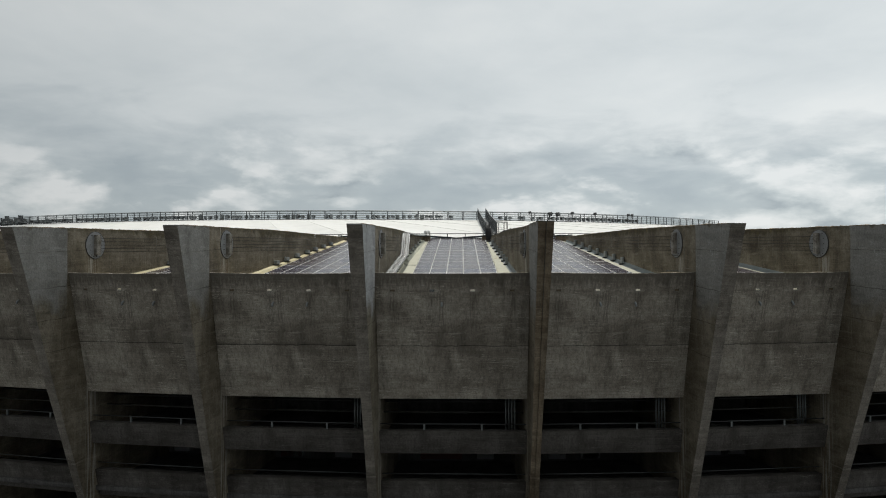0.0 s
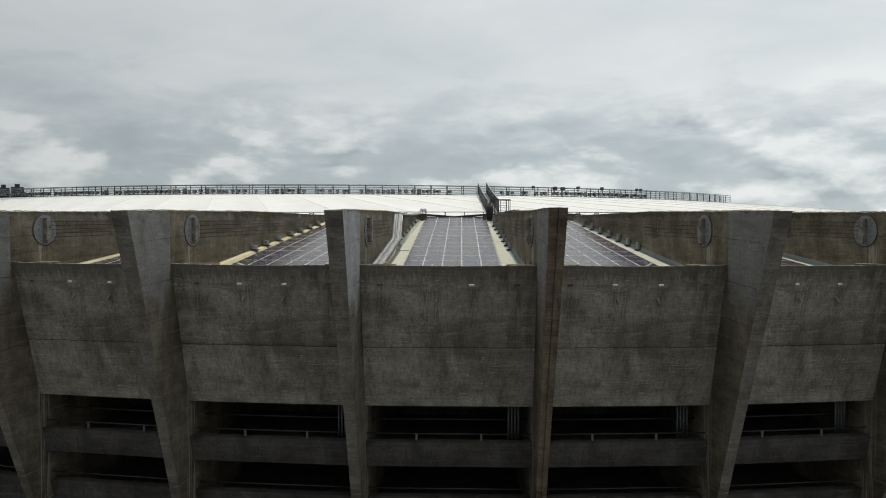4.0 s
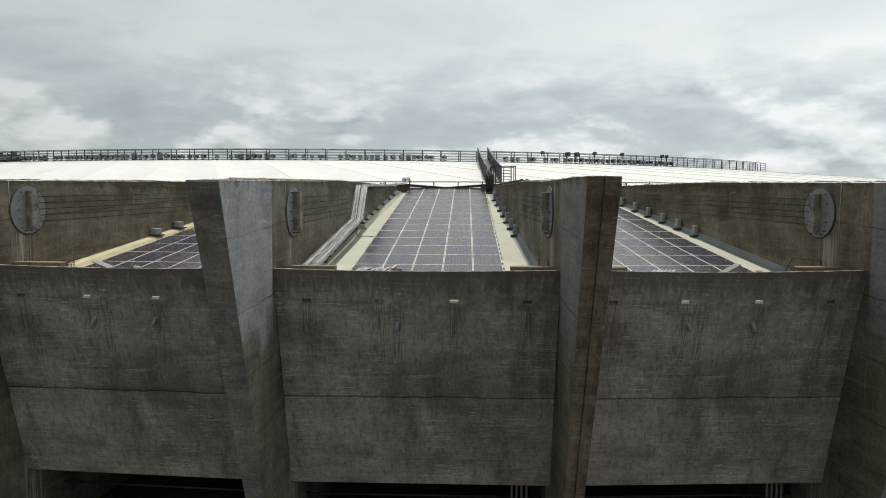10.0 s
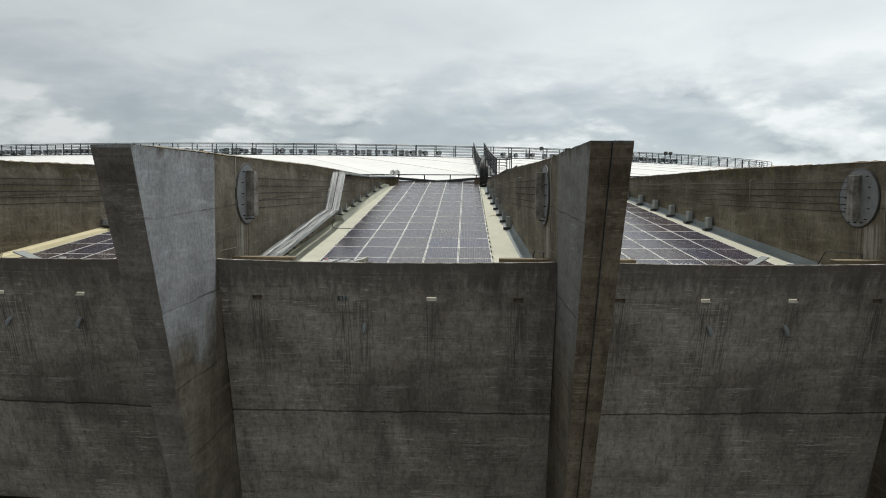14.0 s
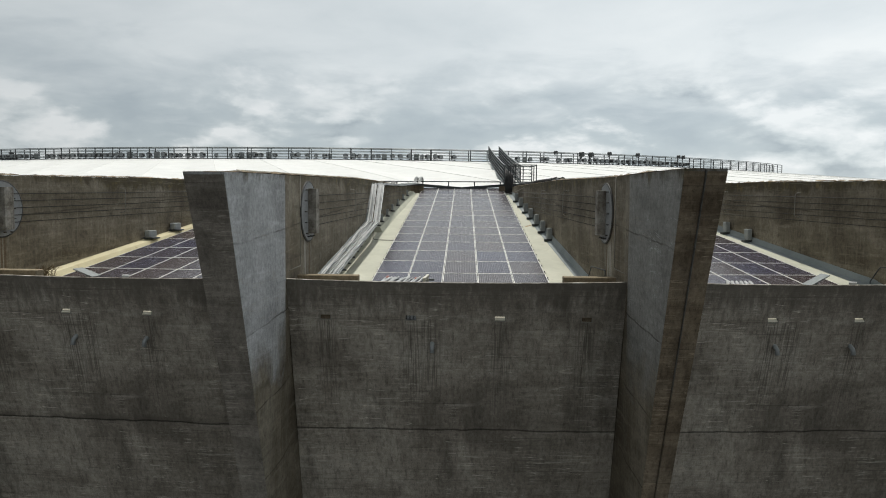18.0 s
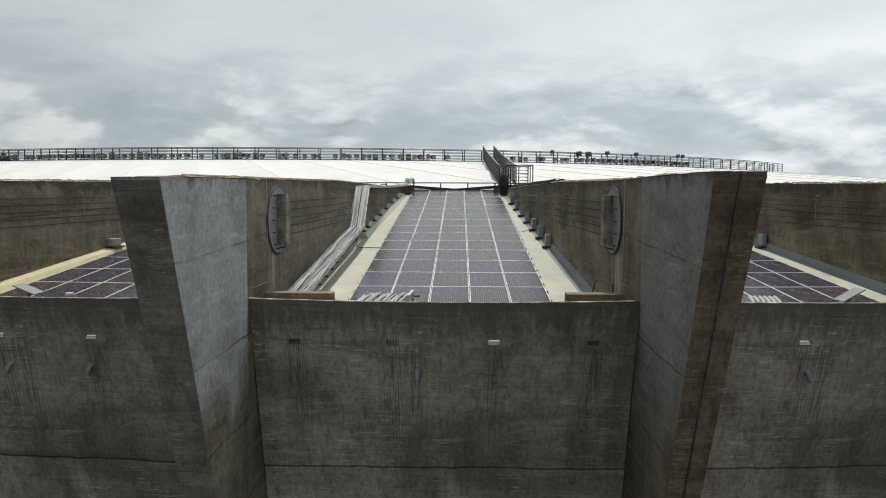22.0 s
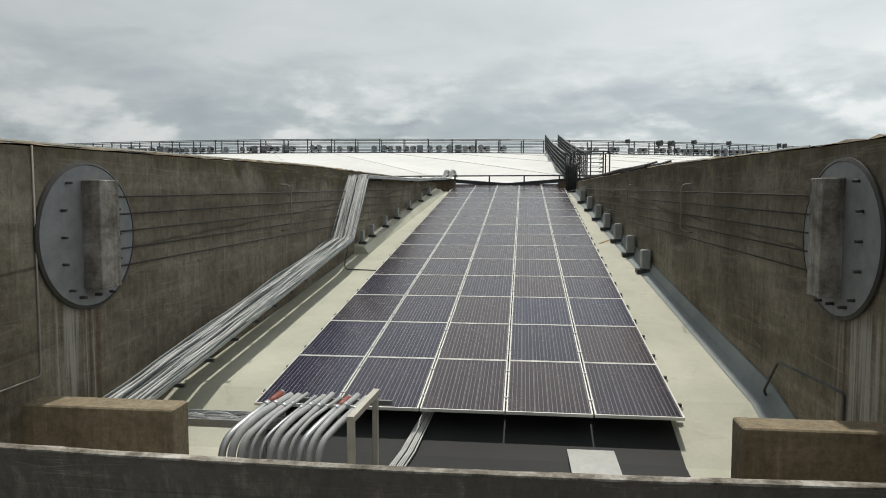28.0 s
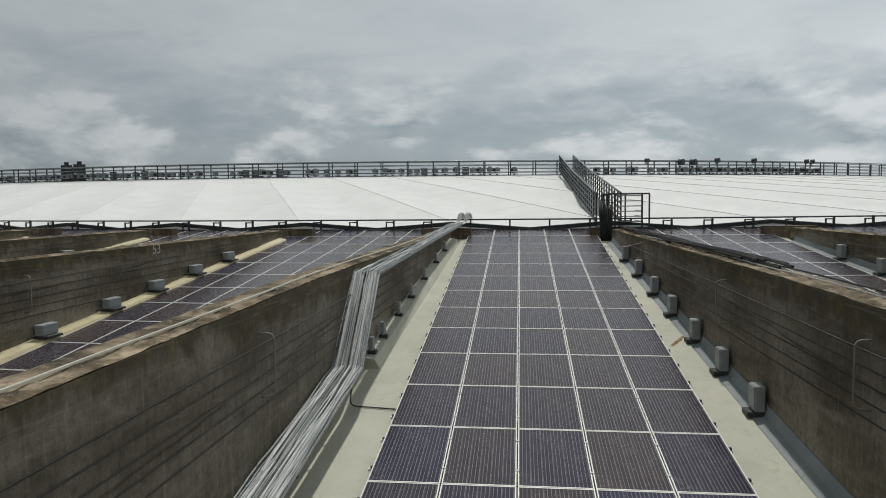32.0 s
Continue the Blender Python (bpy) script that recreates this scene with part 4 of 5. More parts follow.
for a, b in zip(rows, rows[1:]):
    for i in range(3):
        fl_bm.faces.new((a[i], a[i + 1], b[i + 1], b[i]))
flash_r = mesh_of("flashing", fl_bm, FLASH)
for k in NEAR:
    f = tagged(new("flashing", flash_r), "grey sheet flashing along the foot of the rib", "flashing", "flashings", "structure")
    f.matrix_basis = polar(k)

# ---- enamelled boxes along the wall feet ----
def wall_box(h):
    ob = empty("junction_box", label="grey enamelled junction box on a dark plinth", category="junction box", group="junction boxes")
    part("body", box(-0.09, 0.09, -0.17, 0.17, 0.10, 0.10 + h, 0.015), BOX, ob)
    part("cover", box(-0.108, -0.088, -0.155, 0.155, 0.12, 0.08 + h, 0.006), BOX, ob)
    part("plinth", box(-0.22, 0.16, -0.16, 0.16, 0.0, 0.10, 0.012), STEEL, ob)
    part("gland", tube([(0, 0.22, 0.16), (0.1, 0.3, 0.05)], 0.02, 6), BLACK, ob)
    return ob


jb = wall_box(0.46)
used = False
for k in NEAR:
    for side, ys in ((1, (10.65, 12.4, 14.2, 16.1, 18.0, 20.1, 22.2)), (-1, (9.2, 11.0, 13.1, 15.3, 17.2, 19.2, 21.2) if k < 0 else (12.7, 13.7, 15.3, 16.9, 18.9, 21.1, 23.0))):
        for i, y in enumerate(ys):
            low = k < 0 and side < 0
            xw = (R - y) * math.tan(radians(STEP / 2)) - 0.372 * rib_slim(y)
            m = polar(k) @ Matrix.Translation((side * (xw - 0.14 + (0.28 if low and k == -1 else 0)), y, slab_z(y) + (0.215 if low else 0.205 if side < 0 and k == 0 else 0.005))) @ Matrix.Rotation(0 if side > 0 else math.pi, 4, "Z") @ Matrix.Diagonal((1.15, 1.5, 0.55, 1) if low else (0.9, 0.9, 0.92, 1) if side > 0 else (0.5, 0.55, 0.62, 1))
            if used:
                o = copy_thing(jb, m)
                o.matrix_basis = m
            else:
                jb.matrix_basis, used = m, True

# ---- coated upstand along the wall foot ----
for k in (-3, -2, -1, 0):
    rows, up_bm = [], bmesh.new()
    for y in (1.5, 2.6, 3.8, 8.0, 12.0, 16.0, 20.0, 25.4) if k < 0 else (12.4, 16.0, 20.0, 25.4):
        xw = (R - y) * math.tan(radians(STEP / 2)) - 0.372 * rib_slim(y) + (0.28 if k == -1 else 0)
        rows.append([up_bm.verts.new((-xw + a, y, slab_z(y) + h)) for a, h in ((-0.03, -0.05), (-0.03, 0.235), (0.02, 0.23), (0.27, 0.19), (0.38, 0.01), (0.38, -0.05))])
    for a, b in zip(rows, rows[1:]):
        for i in range(5):
            up_bm.faces.new((a[i], a[i + 1], b[i + 1], b[i]))
    up_bm.faces.new(rows[0])
    ub = tagged(part("wall_upstand", up_bm, SLAB_Y if k < 0 else SLAB), "cream coated upstand along the foot of the rib", "upstand", "wall upstands", "structure")
    ub.matrix_basis = polar(k)

# a rusty run from a box down the pale strip
rs = bmesh.new()
prng = random.Random(3)
for i in range(26):
    y = 14.0 + 0.035 * i
    x = 2.86 + 0.02 * i + prng.uniform(-0.03, 0.03)
    w, l = prng.uniform(0.012, 0.05), prng.uniform(0.03, 0.09)
    rs.faces.new([rs.verts.new((x + a * w, y + b * l, slab_z(y + b * l) + 0.004)) for a, b in ((-1, -0.4), (0.2, -1), (1, 0.3), (-0.3, 1))])
rust = part("rust_stain", rs, plain("rusty_runoff", (0.36, 0.23, 0.10), 0.9, 0.0, 0.5))
tagged(rust, "orange rust run on the pale slab strip", "stain", kind="stuff")

# ---- cable trays in the middle bay ----
tray = empty("cable_tray", label="galvanised tray packed with white cables along the wall", category="cable tray")
T0 = [(-3.55, 1.45, 17.60), (-3.34, 10.45, 19.02), (-3.34, 12.0, 20.50), (-3.3, 20.0, 20.66), (-2.95, 27.2, 20.95)]
TWO = ((-0.15, 0.125), (0.15, 0.125))
for off, half in TWO:
    for s in (-1, 1):
        bm = bmesh.new()
        pts = [(a + off + s * half, b, c) for a, b, c in T0]
        for a, b in zip(pts, pts[1:]):
            d = 0.05
            vs = [bm.verts.new(q) for q in (a, b, (b[0], b[1], b[2] + d), (a[0], a[1], a[2] + d))]
            ws = [bm.verts.new((v.co.x + 0.008, v.co.y, v.co.z)) for v in vs]
            for q in ((0, 1, 2, 3),):
                bm.faces.new([vs[i] for i in q])
                bm.faces.new([ws[i] for i in q[::-1]])
            for i in range(4):
                bm.faces.new((vs[i], vs[(i + 1) % 4], ws[(i + 1) % 4], ws[i]))
        part("tray_side", bm, GALV, tray)
    bm = bmesh.new()
    for a, b in zip(T0, T0[1:]):
        vs = [bm.verts.new(q) for q in ((a[0] + off - half, a[1], a[2]), (a[0] + off + half, a[1], a[2]), (b[0] + off + half, b[1], b[2]), (b[0] + off - half, b[1], b[2]))]
        bm.faces.new(vs)
    part("tray_floor", bm, GALV, tray)
rng = random.Random(3)


def along(chain, step=0.35):
    out = []
    for a, b in zip(chain, chain[1:]):
        a, b = Vector(a), Vector(b)
        n = max(2, int((b - a).length / step))
        out += [a.lerp(b, i / n) for i in range(n)]
    return out + [Vector(chain[-1])]


for off, half in TWO:
    for c in range(20):
        u, ph, hgt = rng.uniform(-half + 0.02, half - 0.02), rng.uniform(0, 6), rng.uniform(0.012, 0.085)
        pts = [p + Vector((off + u + 0.014 * math.sin(p.y * 1.7 + ph) + rng.uniform(-0.008, 0.008), 0, hgt + 0.012 * math.sin(p.y * 2.3 + 2 * ph))) for p in along(T0)]
        part("cable", tube(pts, rng.choice((0.009, 0.012, 0.015)), 5), rng.choice((WHITE, WHITE, GREYC, STEEL_L)), tray)
for i in range(13):
    y = 1.9 + i * 0.76 if i < 11 else 14.0 + (i - 11) * 5.4
    for a, b in zip(T0, T0[1:]):
        if a[1] <= y <= b[1]:
            z = a[2] + (b[2] - a[2]) * (y - a[1]) / (b[1] - a[1])
            part("tray_bracket", box(-3.93 + 0.034 * y, -3.14, y - 0.02, y + 0.02, z - 0.05, z - 0.005), STEEL, tray)
# short run down the front of the tray to the conduits
front = empty("cross_tray", label="short galvanised tray of cables before the panels", category="cable tray")
part("tray_floor", box(-3.3, -1.7, 1.75, 2.05, 17.60, 17.615), GALV, front)
part("tray_side", box(-3.3, -1.7, 1.745, 1.755, 17.60, 17.68), GALV, front)
part("tray_side", box(-3.3, -1.7, 2.045, 2.055, 17.60, 17.68), GALV, front)
for c in range(12):
    y0 = rng.uniform(1.78, 2.02)
    part("cable", tube([(-3.3 + i * 0.16, y0 + rng.uniform(-0.02, 0.02), 17.63 + rng.uniform(0, 0.06)) for i in range(11)], 0.01, 5), rng.choice((WHITE, GREYC)), front)
for xx in (-2.9, -1.9):
    part("tray_leg", box(xx, xx + 0.04, 1.88, 1.92, slab_z(1.9), 17.60), GALV, front)

# goose-neck conduits, nine in a row, that dive behind the parapet
goose = empty("conduit_bundle", label="row of bent grey conduits with red couplings behind the parapet", category="conduit")
for i in range(11):
    x0 = -2.04 + i * 0.094
    r = (0.036, 0.040, 0.038, 0.019, 0.019, 0.033, 0.031, 0.02, 0.034, 0.03, 0.034)[i]
    chain = bend([(x0 + 0.22, 2.28, 17.80 + 0.03 * (i % 3 == 0)), (x0 + 0.12, 1.50, 17.76 + 0.04 * (i % 2)), (x0 + 0.02, 1.22, 17.66), (x0 - 0.01, 1.12, slab_z(1.1) - 0.02)], 0.2, 7)
    pipe = part("conduit", tube(chain, r, 12), GREYC if i % 4 else GALV, goose)
    a, b = Vector(chain[0]), Vector(chain[1])
    part("coupling", tube([a.lerp(b, 0.5), a.lerp(b, 0.62)], r * 1.2, 12), GALV, pipe)
    if i in (0, 8):
        part("red_sleeve", tube([a.lerp(b, 0.05), a.lerp(b, 0.5)], r * 1.08, 12), RED, pipe, "red conduit sleeve")
stand = empty("conduit_stand", label="cream painted steel stand beside the conduits", category="stand")
part("post", box(-0.84, -0.77, 1.30, 1.36, slab_z(1.3), 17.86, 0.006), CREAM, stand)
part("post", box(-0.80, -0.74, 2.20, 2.26, slab_z(2.2), 17.88, 0.006), CREAM, stand)
part("crossbar", box(-0.035, 0.035, 0, 0.97, -0.03, 0.03, m=Matrix.Translation((-0.805, 1.30, 17.88)) @ Matrix.Rotation(radians(-2.5), 4, "Z")), CREAM, stand)
part("head_bar", box(-1.7, -0.6, 2.27, 2.31, 17.73, 17.78), STEEL_L, stand)
loose = empty("loose_cables", label="bundle of white cables running under the panels", category="cable")
for i in range(7):
    part("cable", tube([(-0.72 + 0.03 * i, 1.7, slab_z(1.7) + 0.03), (-0.56 + 0.026 * i, 2.6, slab_z(2.6) + 0.05 + 0.01 * (i % 3)), (-0.36 + 0.018 * i, 3.5, slab_z(3.5) + 0.06)], 0.009, 5), WHITE, loose)
PALE = plain("pale_sheet_metal", (0.50, 0.51, 0.49), 0.5, 0.0, 0.25)
sheet = part("loose_sheet", box(0, 0.52, 0, 1.45, 0.0, 0.02, m=Matrix.Translation((1.34, 1.62, slab_z(1.62) + 0.02)) @ Matrix.Rotation(math.atan(0.10), 4, "X") @ Matrix.Rotation(radians(2), 4, "Z")), PALE)
tagged(sheet, "loose pale metal sheet lying on the slab", "sheet")
wire = part("slab_wire", tube(bend([(-3.40, 11.3, slab_z(11.3) + 0.5), (-3.37, 10.8, slab_z(10.8) + 0.15), (-3.33, 10.6, slab_z(10.6) + 0.02), (-2.45, 10.5, slab_z(10.5) + 0.02)], 0.12, 5), 0.012, 6), BLACK)
tagged(wire, "black cable from the tray across the slab to the panels", "cable")
# conduits seen in the neighbouring bays
for k in (1, 2, 3):
    b2 = empty("conduit_bundle", polar(k), label="bent grey conduits at the low end of the slab", category="conduit", group="side bay conduits")
    for i in range(6):
        x0 = -1.7 + i * 0.12
        part("conduit", tube(bend([(x0 + 0.5, 2.3, 17.75), (x0 + 0.1, 1.4, 17.80), (x0, 1.0, 17.7), (x0, 0.9, slab_z(0.9))], 0.2, 4), 0.045, 8), GREYC, b2)
# dry weeds in the corner of the neighbouring bay
wd = bmesh.new()
for i in range(90):
    a, r0 = rng.uniform(0, 6.28), rng.uniform(0, 0.25)
    p = Vector((-3.86 + r0 * math.cos(a), 3.3 + 1.6 * r0 * math.sin(a), slab_z(3.3) + 0.19))
    tube([p, p + Vector((rng.uniform(-0.12, 0.12), rng.uniform(-0.12, 0.12), rng.uniform(0.05, 0.25))), p + Vector((rng.uniform(-0.25, 0.25), rng.uniform(-0.25, 0.25), rng.uniform(0.12, 0.42)))], 0.006, 3, wd, False)
weeds = part("dry_weeds", wd, RAG)
tagged(weeds, "clump of dry brown weeds in the slab corner", "weeds", kind="stuff")
weeds.matrix_basis = polar(-1)

# cables that lie along the top of the rib
for i in range(9):
    y0 = 3.7 if i < 2 else rng.uniform(10.3, 15.0)
    u0 = rng.uniform(-0.1, 0.26)
    pts = [(u0 + rng.uniform(-0.03, 0.03) + 0.05 * math.sin(j), y0 + (25.6 - y0) * j / 14, rib_top(y0 + (25.6 - y0) * j / 14) + 0.06 + 0.012 * i) for j in range(15)]
    cb = part("rib_cable", tube(pts, 0.014 if i < 2 else 0.026, 5), GREYC if i == 0 else BLACK)
    tagged(cb, "loose cable lying along the mossy rib top", "cable", "rib top cables")
    cb.matrix_basis = polar(0.5)
cb = part("sagging_cable", tube([(2.35 + 0.14 * i, 23.0 - 0.42 * i, 20.30 + 0.055 * i - 0.12 * math.sin(math.pi * i / 8)) for i in range(9)], 0.01, 5), GREYC)
tagged(cb, "thin pale cable sagging across the panels to the rib", "cable")
cb = part("rib_cable", tube([(0.1 + 0.03 * math.sin(j * 1.3), -2.5 + j * 1.75, rib_top(-2.5 + j * 1.75) + 0.055) for j in range(16)], 0.016, 5), CREAM)
tagged(cb, "pale cable lying along the rib top", "cable", "rib top cables")
cb.matrix_basis = polar(-0.5)

# tilted sheets on posts and white capped vent pipes behind the side parapets
for k, x0, turn, xc in ((-1, -1.57, 0.36, -0.06), (1, 0.96, -0.5, 1.49)):
    tb = empty("tilted_sheet", polar(k), label="small tilted grey sheet on a short post behind the parapet", category="bracket", group="tilted sheets")
    part("sheet", box(-0.29, 0.29, -0.2, 0.2, -0.012, 0.012, m=Matrix.Translation((x0, 1.9, 17.86)) @ Matrix.Rotation(turn, 4, "Y")), STEEL_L, tb)
    part("post", box(x0 - 0.03, x0 + 0.03, 1.87, 1.93, slab_z(1.9), 17.86), STEEL_L, tb)
    vp = empty("vent_pipe", polar(k), label="thin pipe with a round white cap behind the parapet", category="pipe", group="capped vent pipes")
    part("stem", tube([(xc, 1.2, slab_z(1.2) - 0.01), (xc, 1.2, 17.80)], 0.04, 10), GREYC, vp)
    part("cap", tube([(xc, 1.2, 17.79), (xc, 1.2, 17.86), (xc, 1.2, 17.89)], 0.085, 14), WHITE, vp, "round white cap")

# ---- the membrane roof, its edge and the inner ring ----
CX, CY, EA, EB, RIM_Z = -20.0, 109.3, 75.0, 60.5, 23.78
EDGE_Y, EDGE_Z = 28.0, 21.02


def rim_point(a):
    """A point on the inner ring by its angle about the ring's middle, 0 towards the facade."""
    return Vector((CX + EA * math.sin(a), CY - EB * math.cos(a), RIM_Z))


def edge_point(k, dip=0.0):
    p = polar(k) @ Vector((0, EDGE_Y, EDGE_Z - dip))
    return p


def rim_for(k):
    """The ring point that faces bay position k."""
    e = edge_point(k)
    d = (e - Vector((CX * 0.55, CY + 6, 0)))
    return math.atan2(d.x / EA, -d.y / EB)


mem = empty("membrane_roof", label="white stretched membrane roof with faint radial seams", category="roof", kind="structure")
for k in range(-13, 14):
    bm = bmesh.new()
    n, rows = 10, []
    for i in range(9):
        kk = k - 0.5 + i / 8
        fold = abs(i - 4) / 4
        p0, p1 = edge_point(kk, 0.25 * (1 - fold)), rim_point(rim_for(kk))
        rows.append([p0.lerp(p1, j / n) + Vector((0, 0, 0.10 * math.sin(math.pi * j / n) * (fold - 0.4))) for j in range(n + 1)])
    vs = [[bm.verts.new(p) for p in r] for r in rows]
    for a, b in zip(vs, vs[1:]):
        for j in range(n):
            f = bm.faces.new((a[j], a[j + 1], b[j + 1], b[j]))
            f.smooth = True
    part("membrane_field", bm, MEMB, mem)
    sm = tube([p + Vector((0, 0, 0.008)) for p in rows[0]], 0.012, 5)
    part("seam", sm, SEAM if k > 0 else MEMB, mem)

for k in BAYS:
    gut = empty("roof_edge", polar(k), label="dark gutter beam and low rail along the membrane edge", category="railing", group="roof edge rails", kind="structure")
    hw = (R - EDGE_Y) * math.tan(radians(STEP / 2))
    part("gutter_beam", box(-hw, hw, 27.68, 27.81, 19.8, 20.72), STEEL, gut)
    for s in (-1, 1):
        part("valley_beam", prism([(27.82, -0.17), (27.98, -0.17), (27.98, 0.0), (27.82, 0.0)], 0, hw), STEEL, gut).matrix_basis = Matrix.Translation((0, 0, 20.78)) @ Matrix.Rotation(-s * math.atan(0.25 / hw), 4, "Y") @ Matrix.Diagonal((s, 1, 1, 1))
    part("top_rail", tube([(-hw, 27.68, 21.12), (hw, 27.68, 21.12)], 0.032, 8), STEEL, gut)
    for i in range(4):
        xx = -hw + (i + 0.5) * hw / 2
        part("post", box(xx - 0.035, xx + 0.035, 27.64, 27.72, 20.47, 21.12), STEEL, gut)
        if k != 0:
            part("stub_post", box(xx - 0.36, xx - 0.31, 27.65, 27.71, 20.72, 21.05), STEEL, gut)
            part("stub_rail", box(xx - 0.36, xx, 27.65, 27.71, 21.0, 21.05), STEEL, gut)
    # rib end walls below the edge
    part("end_wall", box(-hw, -hw + 0.95, 26.3, 26.65, 19.4, 20.82), C_BROWN, gut, "dark stained end wall")
    part("end_wall", box(hw - 0.95, hw, 26.3, 26.65, 19.4, 20.82), C_BROWN, gut, "dark stained end wall")

ring = empty("rim_railing", label="grey steel walkway railing along the inner roof ring", category="railing", kind="structure")
A0, A1, NP = radians(-88), 0.955, 96
angs = [A0 + (A1 - A0) * i / NP for i in range(NP + 1)]
post_me = mesh_of("post", box(-0.035, 0.035, -0.035, 0.035, 0, 1.1), STEEL)
for a in angs:
    p = rim_point(a)
    piece("post", post_me, ring, Matrix.Translation(p) @ Matrix.Rotation(a, 4, "Z"))
    q = rim_point(a) + Vector((-1.1 * math.sin(a) * 0.6, 1.1, 0))
    piece("post", post_me, ring, Matrix.Translation(q) @ Matrix.Rotation(a, 4, "Z"))
for h, r in ((1.1, 0.04), (0.82, 0.028), (0.55, 0.026), (0.28, 0.026)):
    part("rail", tube([rim_point(a) + Vector((0, 0, h)) for a in angs], r, 6), STEEL_L, ring)
    part("rail", tube([rim_point(a) + Vector((-0.66 * math.sin(a), 1.1, h)) for a in angs], r, 6), STEEL_L, ring)
bm = bmesh.new()
prev = None
for a in angs:
    p, q = rim_point(a), rim_point(a) + Vector((-0.66 * math.sin(a), 1.1, 0))
    cur = [bm.verts.new(v + Vector((0, 0, h))) for v in (p, q) for h in (0.0, 0.06)]
    if prev:
        for i, j in ((0, 1), (1, 3), (3, 2), (2, 0)):
            bm.faces.new((prev[i], prev[j], cur[j], cur[i]))
    prev = cur
part("walkway_deck", bm, STEEL, ring)

lamp = empty("floodlight", label="dark round stadium floodlight on the ring walkway", category="floodlight", group="ring floodlights")
part("housing", tube([(0, -0.12, 0.42), (0, -0.05, 0.42), (0, 0.12, 0.42), (0, 0.30, 0.42)], 0.24, 12), STEEL, lamp)
part("front_glass", tube([(0, -0.135, 0.42), (0, -0.122, 0.42)], 0.21, 12), LENS, lamp)
part("yoke", box(-0.27, 0.27, -0.03, 0.03, 0.08, 0.13), STEEL, lamp)
part("foot", box(-0.06, 0.06, -0.06, 0.06, 0.0, 0.1), STEEL, lamp)
gear = empty("control_gear", label="dark box of lamp control gear on the ring walkway", category="control gear", group="ring control gear")
part("case", box(-0.25, 0.25, -0.15, 0.15, 0.05, 0.62, 0.02), STEEL_L, gear)
part("lid", box(-0.26, 0.26, -0.16, 0.16, 0.62, 0.66), STEEL, gear)
lamp_used = gear_used = False
rng = random.Random(21)
a = A0 + 0.02
while a < A1:
    if not (0.26 < a < 0.345):
        p = rim_point(a) + Vector((-0.3 * math.sin(a), 0.5, 0.05))
        pick = rng.random()
        m = Matrix.Translation(p) @ Matrix.Rotation(a + rng.uniform(-0.5, 0.5), 4, "Z") @ Matrix.Scale(rng.uniform(0.78, 1.0), 4)
        if pick < 0.8 and a < 0.65:
            if lamp_used:
                copy_thing(lamp, m).matrix_basis = m
            else:
                lamp.matrix_basis, lamp_used = m, True
        elif 0.8 < pick < 0.92 and a < 0.7:
            if gear_used:
                copy_thing(gear, m).matrix_basis = m
            else:
                gear.matrix_basis, gear_used = m, True
    a += rng.uniform(0.006, 0.012)
# single floodlights raised on the top rail, and a pair on the middle rail
for a, up, size in ((0.401, 0.80, 0.7), (0.441, 0.57, 1.0), (0.456, 0.57, 1.0), (0.487, 0.80, 0.82), (0.537, 0.80, 0.82), (0.618, 0.80, 0.8), (0.628, 0.80, 0.8)):
    m2 = Matrix.Translation(rim_point(a) + Vector((0, 0, up))) @ Matrix.Rotation(a + 3.6, 4, "Z") @ Matrix.Scale(size, 4)
    copy_thing(lamp, m2).matrix_basis = m2

# ---- catwalk up the membrane, and its landing cage ----
cat = empty("catwalk", label="steel catwalk with handrails climbing the membrane roof", category="catwalk")
F0, F1 = Vector((3.25, 28.1, 21.02)), Vector((3.0, 51.0, 24.08))
for s in (-0.5, 0.5):
    for h, r in ((1.15, 0.045), (0.95, 0.03), (0.72, 0.03), (0.48, 0.028), (0.24, 0.028), (0.0, 0.06)):
        pts = [F0.lerp(F1, i / 12) + Vector((s, 0, h + 0.18 * (1 - abs(1 - i / 6)) * -0.6)) for i in range(13)]
        part("handrail" if h > 1 else "rail", tube(pts, r, 6), STEEL_L, cat)
    for i in range(27):
        p = F0.lerp(F1, i / 26) + Vector((s, 0, -0.108 * (1 - abs(1 - i / 13))))
        part("post", box(p.x - 0.03, p.x + 0.03, p.y - 0.03, p.y + 0.03, p.z, p.z + 1.15), STEEL, cat)
part("deck", prism([(F0.y, F0.z - 0.05), (F1.y, F1.z - 0.05), (F1.y, F1.z - 0.12), (F0.y, F0.z - 0.12)], F1.x - 0.25, F0.x + 0.3), STEEL, cat)
cage = empty("landing_cage", label="railed steel landing at the foot of the catwalk", category="landing")
part("platform", box(2.7, 4.6, 26.3, 28.0, 20.76, 20.84), STEEL, cage)
for xx, yy in ((3.0, 26.35), (3.28, 26.35), (4.3, 26.35), (4.58, 26.35), (4.58, 27.9), (3.9, 27.9), (3.0, 27.9)):
    part("post", box(xx - 0.028, xx + 0.028, yy - 0.028, yy + 0.028, 20.84, 22.12), STEEL, cage)
for i in range(6):
    zz = 21.04 + i * 0.2
    part("rail", tube([(3.28, 26.35, zz), (4.3, 26.35, zz)], 0.02, 6), STEEL_L, cage)
    part("rail", tube([(4.3, 26.35, zz), (4.3, 27.9, zz)], 0.02, 6), STEEL_L, cage)
part("top_rail", tube([(3.0, 26.35, 22.12), (4.58, 26.35, 22.12), (4.58, 27.9, 22.12), (3.0, 27.9, 22.12)], 0.03, 6), STEEL, cage)
ladder = empty("ladder", label="dark steel ladder from the slab to the landing", category="ladder")
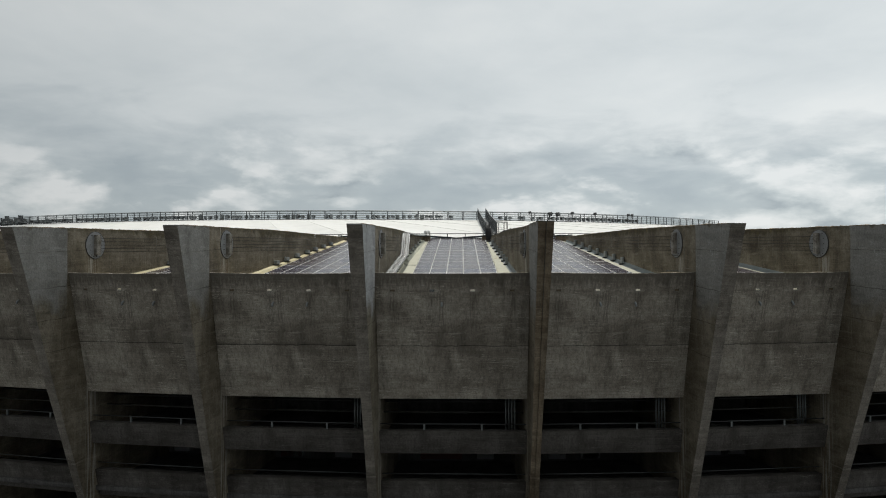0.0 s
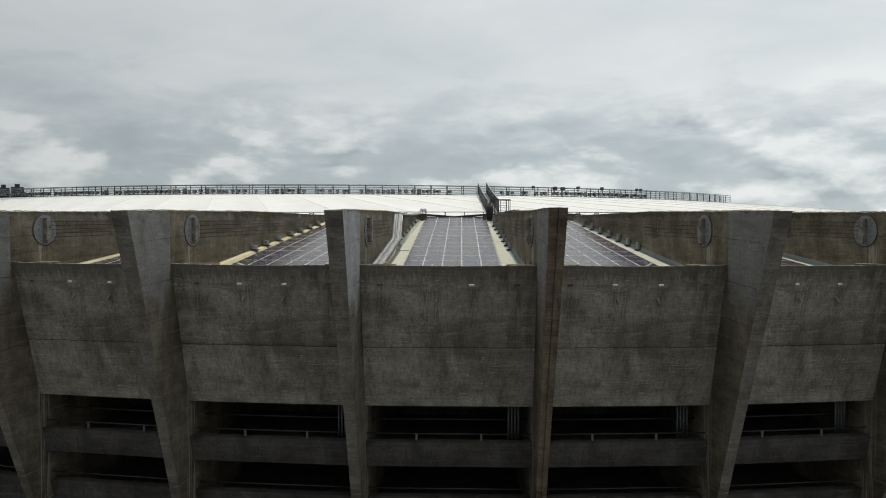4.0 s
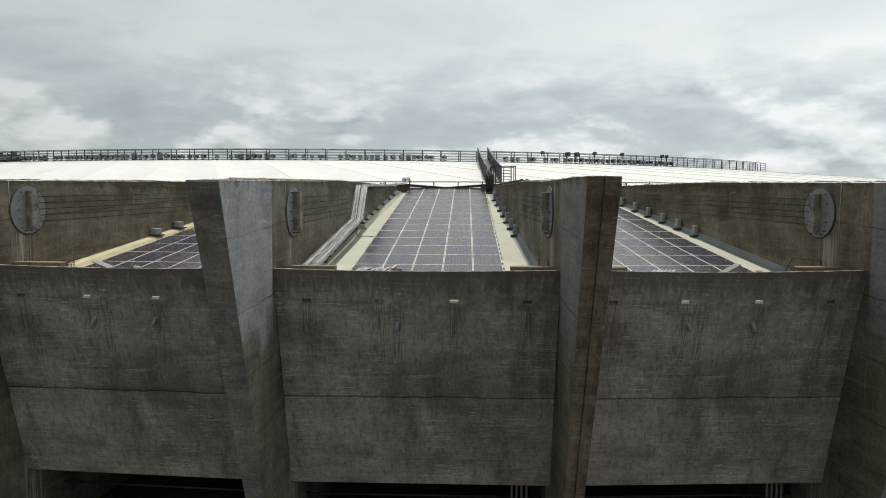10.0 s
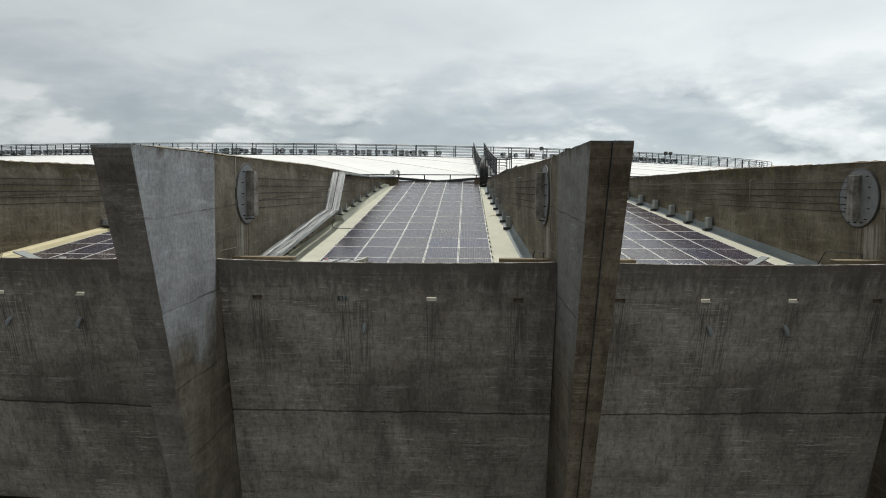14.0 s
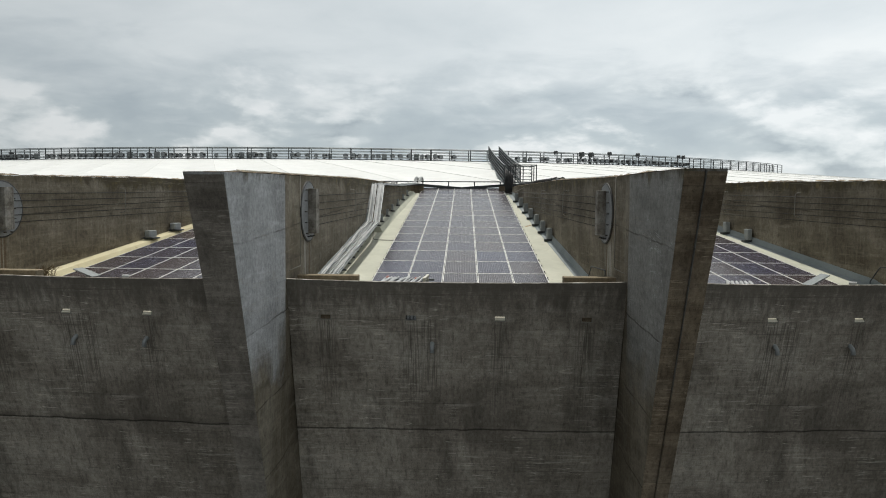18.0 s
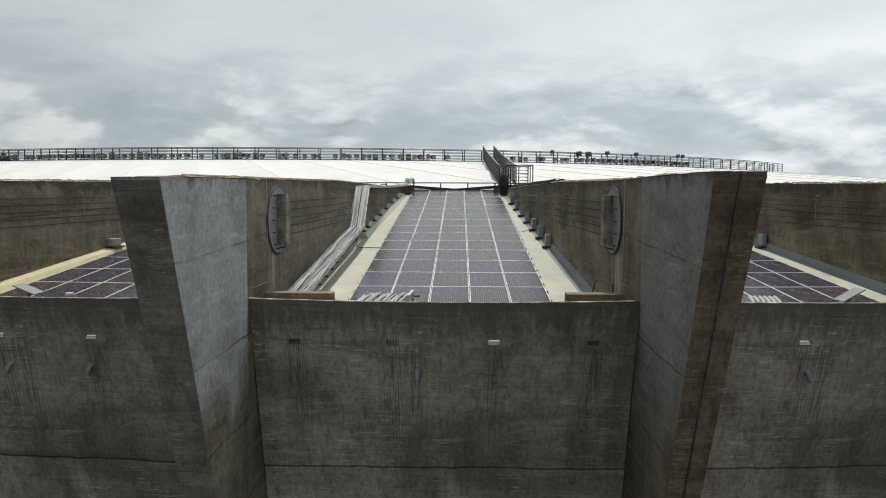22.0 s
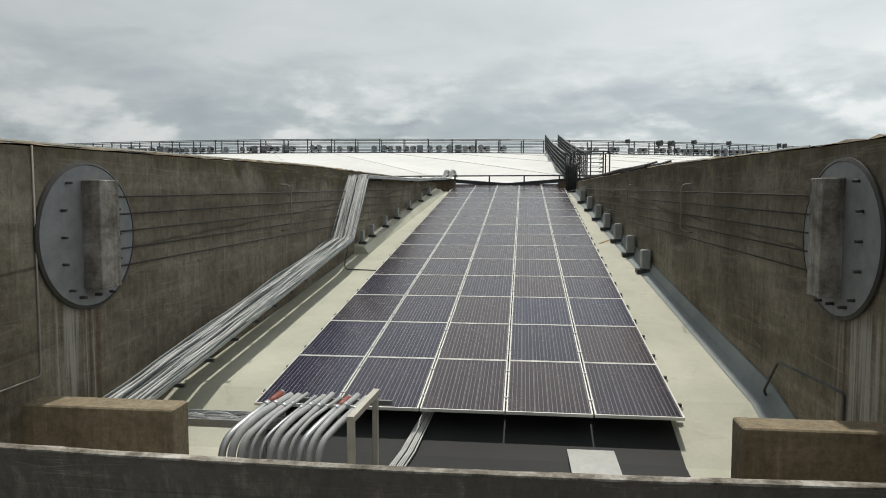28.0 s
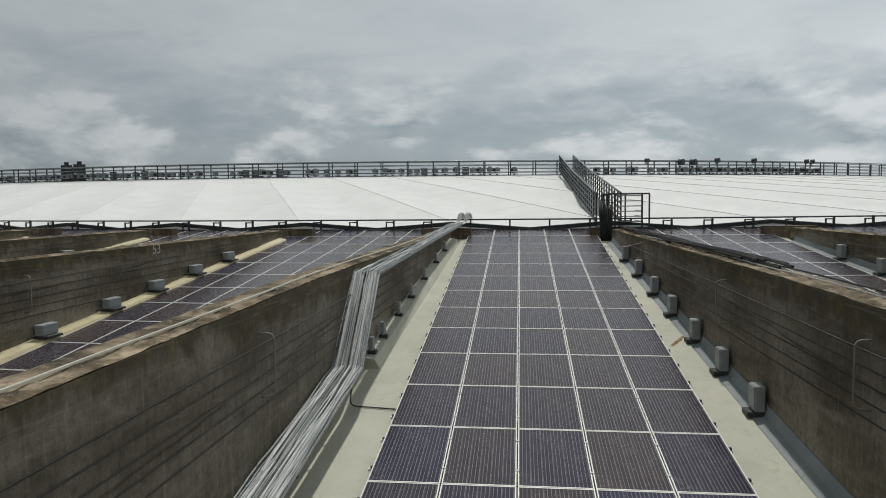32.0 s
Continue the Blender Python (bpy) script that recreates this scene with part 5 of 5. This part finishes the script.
for xx in (2.85, 3.15):
    part("stile", box(xx - 0.025, xx + 0.025, 26.2, 26.25, 19.9, 21.95), STEEL, ladder)
for i in range(7):
    part("rung", tube([(2.85, 26.225, 20.1 + 0.28 * i), (3.15, 26.225, 20.1 + 0.28 * i)], 0.014, 6), STEEL, ladder)
hang = empty("hanging_cables", label="thick black cables hanging beside the landing", category="cable")
for i in range(6):
    part("cable", tube([(2.7 + 0.08 * i, 26.4, 21.85 - 0.05 * i), (2.68 + 0.09 * i, 26.05, 21.45), (2.7 + 0.07 * i, 25.9, 20.75), (2.72 + 0.06 * i, 25.9, 20.1)], 0.045, 7), BLACK, hang)
ovr = empty("edge_cables", label="white cables bent over the rail onto the membrane", category="cable")
for i in range(10):
    x0 = -3.12 + 0.034 * (i % 5) + 0.30 * (i // 5)
    part("cable", tube(bend([(x0, 26.5, 20.96), (x0 + 0.1, 27.3, 21.02), (x0 + 0.2, 27.55, 21.40 + 0.02 * (i % 3)), (x0 + 0.24, 27.9, 21.34), (x0 + 0.26, 28.5, 21.08)], 0.1, 4), 0.018, 6), WHITE, ovr)

# ---- two far apartment towers beyond the roof ----
def tower(m, w_, d_, h_):
    ob = empty("apartment_tower", m, label="distant grey apartment tower beyond the stadium roof", category="building", group="far towers")
    part("wall", box(-w_ / 2, w_ / 2, -d_ / 2, d_ / 2, 0, h_), plain("tower_render", (0.10, 0.105, 0.11), 0.9), ob)
    part("roof_house", box(-w_ / 5, w_ / 5, -d_ / 4, d_ / 4, h_, h_ + 4), STEEL, ob)
    win = mesh_of("window", box(-1.0, 1.0, -0.1, 0.05, 0, 1.5), DARKG)
    for r in range(8):
        for c in range(4):
            piece("window", win, ob, Matrix.Translation((-w_ / 2 + (c + 0.5) * w_ / 4, -d_ / 2, h_ - 4.5 - 3.1 * r)))
    return ob


tower(Matrix.Translation((-589, 833, 0)) @ Matrix.Rotation(radians(35.3), 4, "Z"), 13, 13, 74)
tower(Matrix.Translation((-573, 836, 0)) @ Matrix.Rotation(radians(34.5), 4, "Z"), 14, 13, 75)
